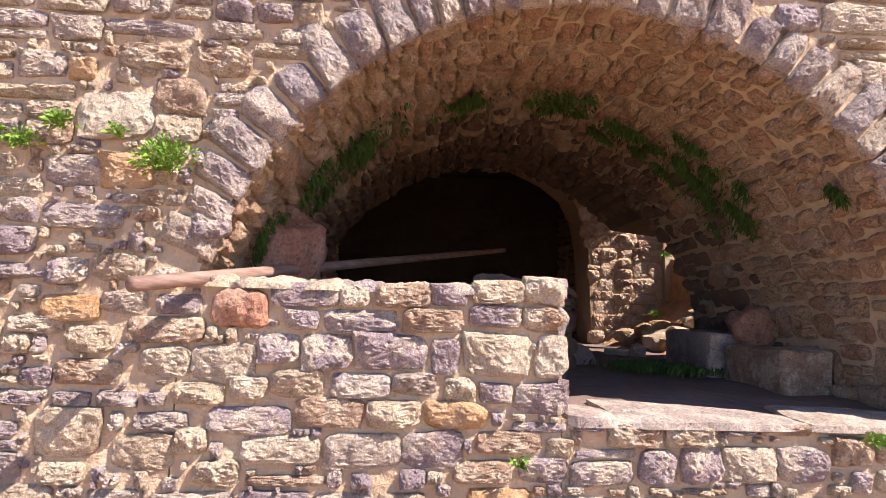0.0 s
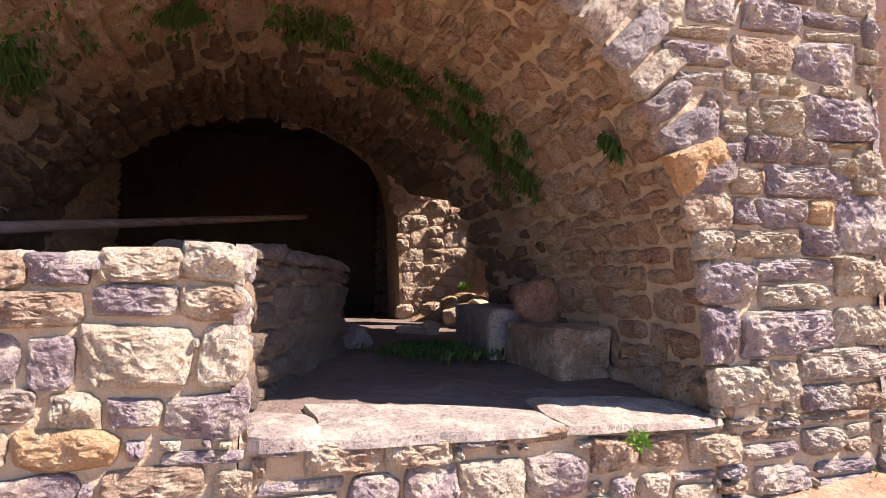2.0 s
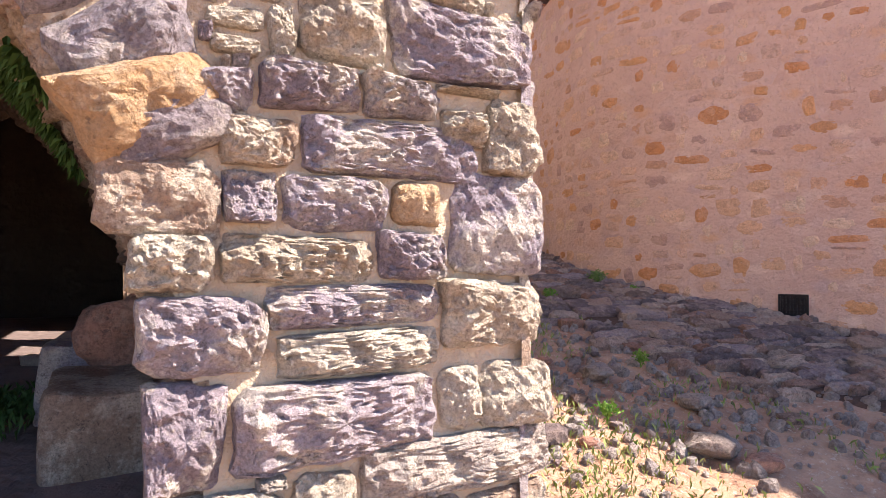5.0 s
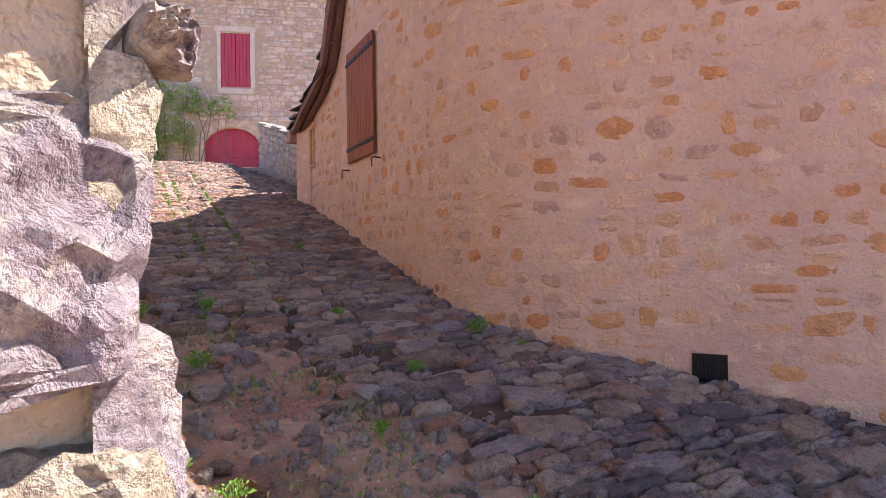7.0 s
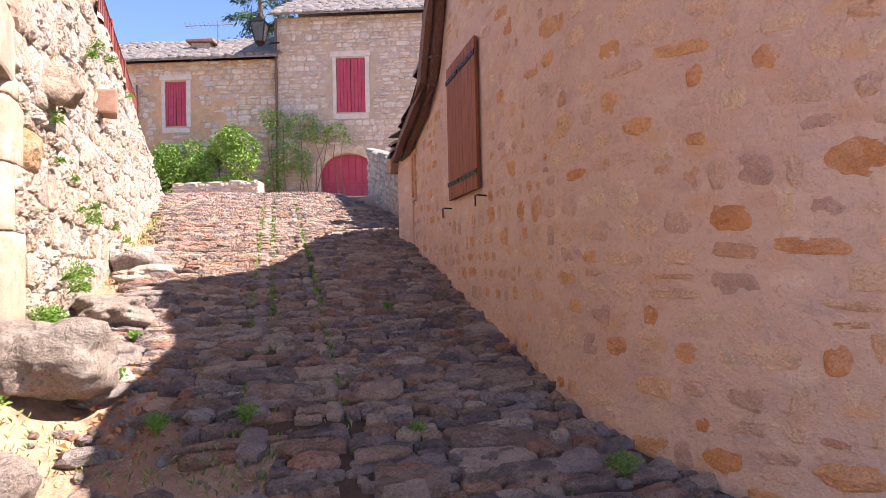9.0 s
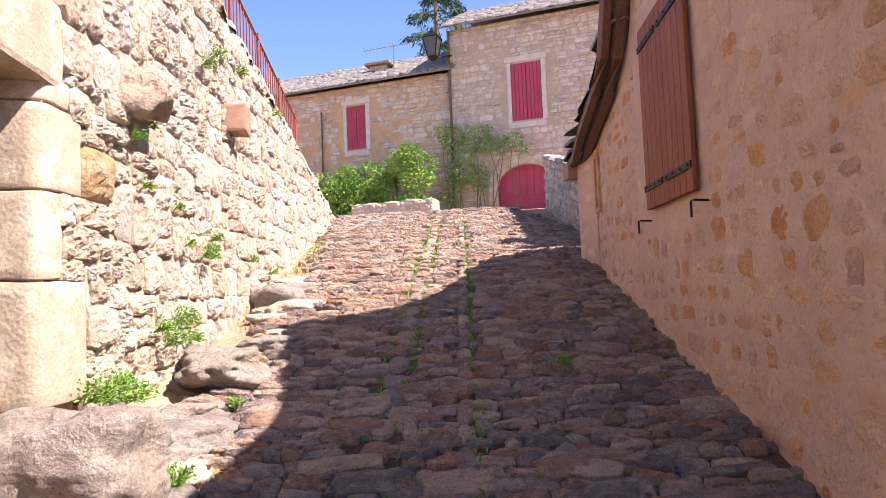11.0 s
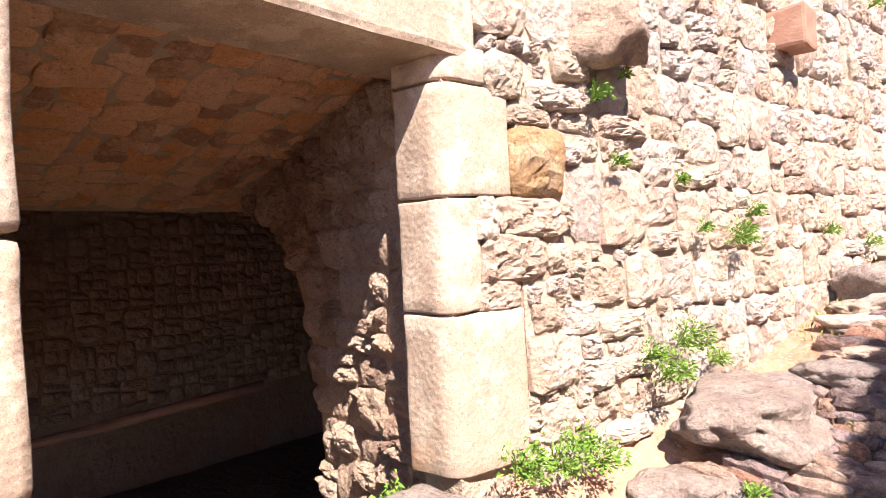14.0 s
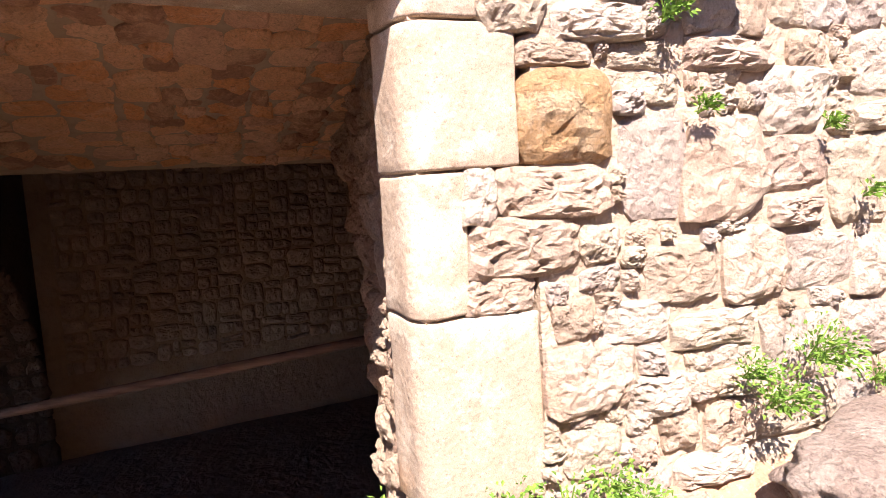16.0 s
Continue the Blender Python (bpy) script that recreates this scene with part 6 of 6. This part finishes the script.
def build_lantern():
    lamp = thing("street_lantern", "black iron street lantern on a bracket at the house corner", "street lamp")
    c = Vector((0.15, 0.75, 10.95))
    bm = bmesh.new()
    bmesh.ops.create_cone(bm, cap_ends=True, segments=4, radius1=0.40, radius2=0.10, depth=0.22, matrix=Matrix.Translation(c + Vector((0, 0, -0.12))) @ Matrix.Rotation(math.pi / 4, 4, "Z"))
    bmesh.ops.create_cone(bm, cap_ends=True, segments=8, radius1=0.10, radius2=0.03, depth=0.16, matrix=Matrix.Translation(c + Vector((0, 0, 0.06))))
    part("cap", far_bm(bm), M_IRON, lamp)
    top, bot = 0.25, 0.13
    for sx in (-1, 1):
        for sy in (-1, 1):
            part("rib", far_bm(tube([c + Vector((sx * top, sy * top, -0.23)), c + Vector((sx * bot, sy * bot, -0.85))], 0.022, 6)), M_IRON, lamp)
    bm = bmesh.new()
    bmesh.ops.create_cone(bm, cap_ends=True, segments=4, radius1=bot * 1.35, radius2=top * 1.35, depth=0.60, matrix=Matrix.Translation(c + Vector((0, 0, -0.54))) @ Matrix.Rotation(math.pi / 4, 4, "Z"))
    part("glass", far_bm(bm), M_GLASS, lamp, "dusty lantern glass")
    bm = bmesh.new()
    bmesh.ops.create_cone(bm, cap_ends=True, segments=8, radius1=0.05, radius2=0.19, depth=0.14, matrix=Matrix.Translation(c + Vector((0, 0, -0.92))))
    part("base", far_bm(bm), M_IRON, lamp)
    part("bracket", far_bm(tube([Vector((0.62, 0.10, 10.3)), Vector((0.45, 0.5, 10.15)), Vector((0.2, 0.75, 10.05))], 0.03, 6)), M_IRON, lamp)


build_lantern()
pipe = far_bm(tube([(0.52, 0.2, 11.1), (0.52, 0.2, 8.0), (0.5, 0.2, 4.8)], 0.045, 8))
tagged(mesh_object("drain_pipe", pipe, M_PIPE), "brown rain pipe down the corner of the house", "drain pipe")
pipe = far_bm(tube([(-4.45, 0.08, 9.0), (-4.45, 0.08, 5.0)], 0.03, 8))
tagged(mesh_object("thin_pipe", pipe, M_PIPE), "thin dark pipe down the low house", "pipe")


def build_antenna():
    ant = thing("tv_antenna", "grey television antenna on the low roof", "antenna")
    base = Vector((-1.95, -0.9, 10.35))
    part("mast", far_bm(tube([base, base + Vector((0, 0, 1.25))], 0.022, 6)), M_GREY, ant)
    part("boom", far_bm(tube([base + Vector((-1.2, 0, 1.05)), base + Vector((0.6, 0, 1.05))], 0.014, 5)), M_GREY, ant)
    for k in np.linspace(-1.15, 0.55, 11):
        part("element", far_bm(tube([base + Vector((k, -0.15, 0.98)), base + Vector((k, 0.15, 1.14))], 0.008, 4)), M_GREY, ant)


build_antenna()
chim = thing("chimney", "low terracotta chimney cap on the slate roof", "chimney")
part("chimney_body", far_bm(box_bm(-2.9, -2.2, -1.35, -0.85, 10.1, 10.75, 0.02)), M_FARSTONE, chim)
part("cap", far_bm(box_bm(-3.05, -2.05, -1.5, -0.7, 10.76, 10.86, 0.02)), M_TILE, chim)


def build_trough():
    top = thing("stone_trough", "long low stone planter wall before the hedge", "planter")
    a = Vector((1.72, 20.3, 0))
    m = Matrix(((FAR_E.x, FAR_N.x, 0, a.x), (FAR_E.y, FAR_N.y, 0, a.y), (0, 0, 1, 0), (0, 0, 0, 1)))
    bm = box_bm(0, 2.5, -0.6, -0.03, 4.3, 5.0)
    bmesh.ops.transform(bm, matrix=m, verts=bm.verts)
    body = part("body", bm, M_MORTAR, top)
    fr = [m @ framed((cx, -0.03, cz), (-1, 0, 0), (0, 0, 1), (0, 1, 0), w, h, 0.04) for cx, cz, w, h in courses(0, 2.5, 4.4, 4.98, 0.1, 0.16, 0.15, 0.34, random.Random(2))]
    fr += [m @ framed((cx, -0.3, 5.0), (-1, 0, 0), (0, 1, 0), (0, 0, 1), w, 0.62, 0.05) for cx, cz, w, h in courses(0, 2.5, 0, 0.2, 0.18, 0.2, 0.4, 0.7, random.Random(3))]
    lay(StoneKind("trough_stone", M_FARSTONE, 6, nu=4, nv=3), fr, body, a, 300)


build_trough()


def bush(name, label, material, centres, count, size, seed, stems):
    """A shrub of many leaves over woody stems; centres: (along, out, height, spread along, spread out, spread up)."""
    r = random.Random(seed)
    top = thing(name, label, "shrub")

    def spot(q):
        c = q.choices(centres, weights=[k[3] * k[5] for k in centres])[0]
        d = Vector((q.gauss(0, 1), q.gauss(0, 1), q.gauss(0, 1))).normalized() * (0.55 + 0.45 * q.random())
        d *= 1 + 0.3 * noise.noise(Vector((d.x * 3, d.y * 3, d.z * 3)) + Vector((c[0], 0, c[2])))
        p = Vector((c[0] + d.x * c[3], c[1] + d.y * c[4], c[2] + d.z * c[5]))
        return FAR @ p, FAR.to_3x3() @ d + Vector((0, 0, 0.3))

    me = leaf_cloud(count, spot, size, r, 0.3, 0.55)
    me.materials.append(material)
    leaves = new("leaves", me)
    leaves.parent = top
    for _ in range(stems):
        c = r.choice(centres)
        foot = Vector((c[0] + r.uniform(-0.3, 0.3), c[1], 4.7))
        bend = foot.lerp(Vector(c[:3]), 0.6) + Vector((r.uniform(-0.2, 0.2), r.uniform(-0.1, 0.1), 0))
        tip = Vector((c[0] + r.uniform(-1, 1) * c[3] * 0.8, c[1] + r.uniform(-1, 1) * c[4] * 0.8, c[2] + r.uniform(-0.2, 0.9) * c[5]))
        part("stem", far_bm(tube([foot, bend, tip], 0.022, 5, taper=0.3)), M_STEM, top)


rh = random.Random(8)
HEDGE_CLUMPS = []
for k in range(46):
    u = rh.uniform(-4.5, 0.1)
    crest = float(np.interp(u, [-4.5, -3.6, -2.6, -1.9, -1.2, -0.6, 0.1], [6.0, 6.4, 6.6, 6.9, 7.5, 7.2, 6.5]))
    size = rh.uniform(0.22, 0.5)
    HEDGE_CLUMPS.append((u, rh.uniform(1.0, 2.0), rh.uniform(5.1, crest - size * 0.6), size * 1.2, size, size * 0.85))
bush("hedge", "dense sunlit green hedge in front of the low house", M_HEDGE, HEDGE_CLUMPS, 20000, 0.11, 61, 16)
bush("climbing_rose", "straggling climber trained up the stone house", M_CLIMB, [(0.6, 0.4, 7.4, 0.4, 0.25, 0.5), (1.4, 0.4, 7.3, 0.6, 0.25, 0.5), (2.1, 0.4, 7.0, 0.45, 0.22, 0.3), (0.9, 0.45, 6.3, 0.5, 0.25, 0.6), (0.5, 0.45, 5.6, 0.35, 0.25, 0.6), (1.5, 0.45, 6.0, 0.3, 0.2, 0.5), (2.6, 0.5, 7.1, 0.35, 0.2, 0.25), (2.9, 0.5, 6.8, 0.2, 0.15, 0.2), (0.3, 0.5, 7.6, 0.25, 0.2, 0.3)], 2800, 0.10, 62, 13)


def build_conifer(base, height, seed):
    r = random.Random(seed)
    tree = thing("conifer", "tall dark green conifer behind the houses", "tree")
    base = Vector(base)
    part("trunk", tube([base, base + Vector((0.1, 0, height * 0.5)), base + Vector((0, 0, height))], 0.3, 8, taper=0.15), M_STEM, tree)
    tips = []
    bm = bmesh.new()
    for k in range(70):
        t = r.uniform(0.25, 0.99)
        ln = (1 - t) * height * 0.24 + 0.5
        a = r.uniform(0, math.tau)
        p0 = base + Vector((0, 0, height * t))
        d = Vector((math.cos(a), math.sin(a), 0))
        p1 = p0 + d * ln * 0.55 + Vector((0, 0, 0.05 * ln))
        p2 = p0 + d * ln + Vector((0, 0, -0.25 * ln))
        tube([p0, p1, p2], 0.04, 5, bm, 0.25)
        tips.append((p0, p1, p2))
    part("branches", bm, M_STEM, tree)

    def spot(q):
        p0, p1, p2 = q.choice(tips)
        u = q.random() ** 0.7
        p = p0.lerp(p1, u * 2) if u < 0.5 else p1.lerp(p2, u * 2 - 1)
        return p + Vector((q.gauss(0, 0.14), q.gauss(0, 0.14), q.gauss(-0.08, 0.1))), (p2 - p0).normalized() + Vector((0, 0, -0.3))

    me = leaf_cloud(7000, spot, 0.26, r, 0.3, 0.16)
    me.materials.append(M_CONIFER)
    ob = new("crown", me)
    ob.parent = tree


build_conifer((6.35, 32.0, 4.8), 14.0, 71)
build_conifer((8.3, 35.0, 4.8), 13.2, 72)

for i, (y, z, rad) in enumerate(((5.22, 2.13, 0.13), (5.40, 2.10, 0.16), (5.62, 2.06, 0.14), (6.14, 2.30, 0.15))):
    plant("wall_weed", (side_x(y) + 0.06, y, z), rad, 320, 0.025, M_LEAF, "fresh green weed at the foot of the side wall", (1, -0.2, 0.6), 240 + i, group="weeds on the side wall")
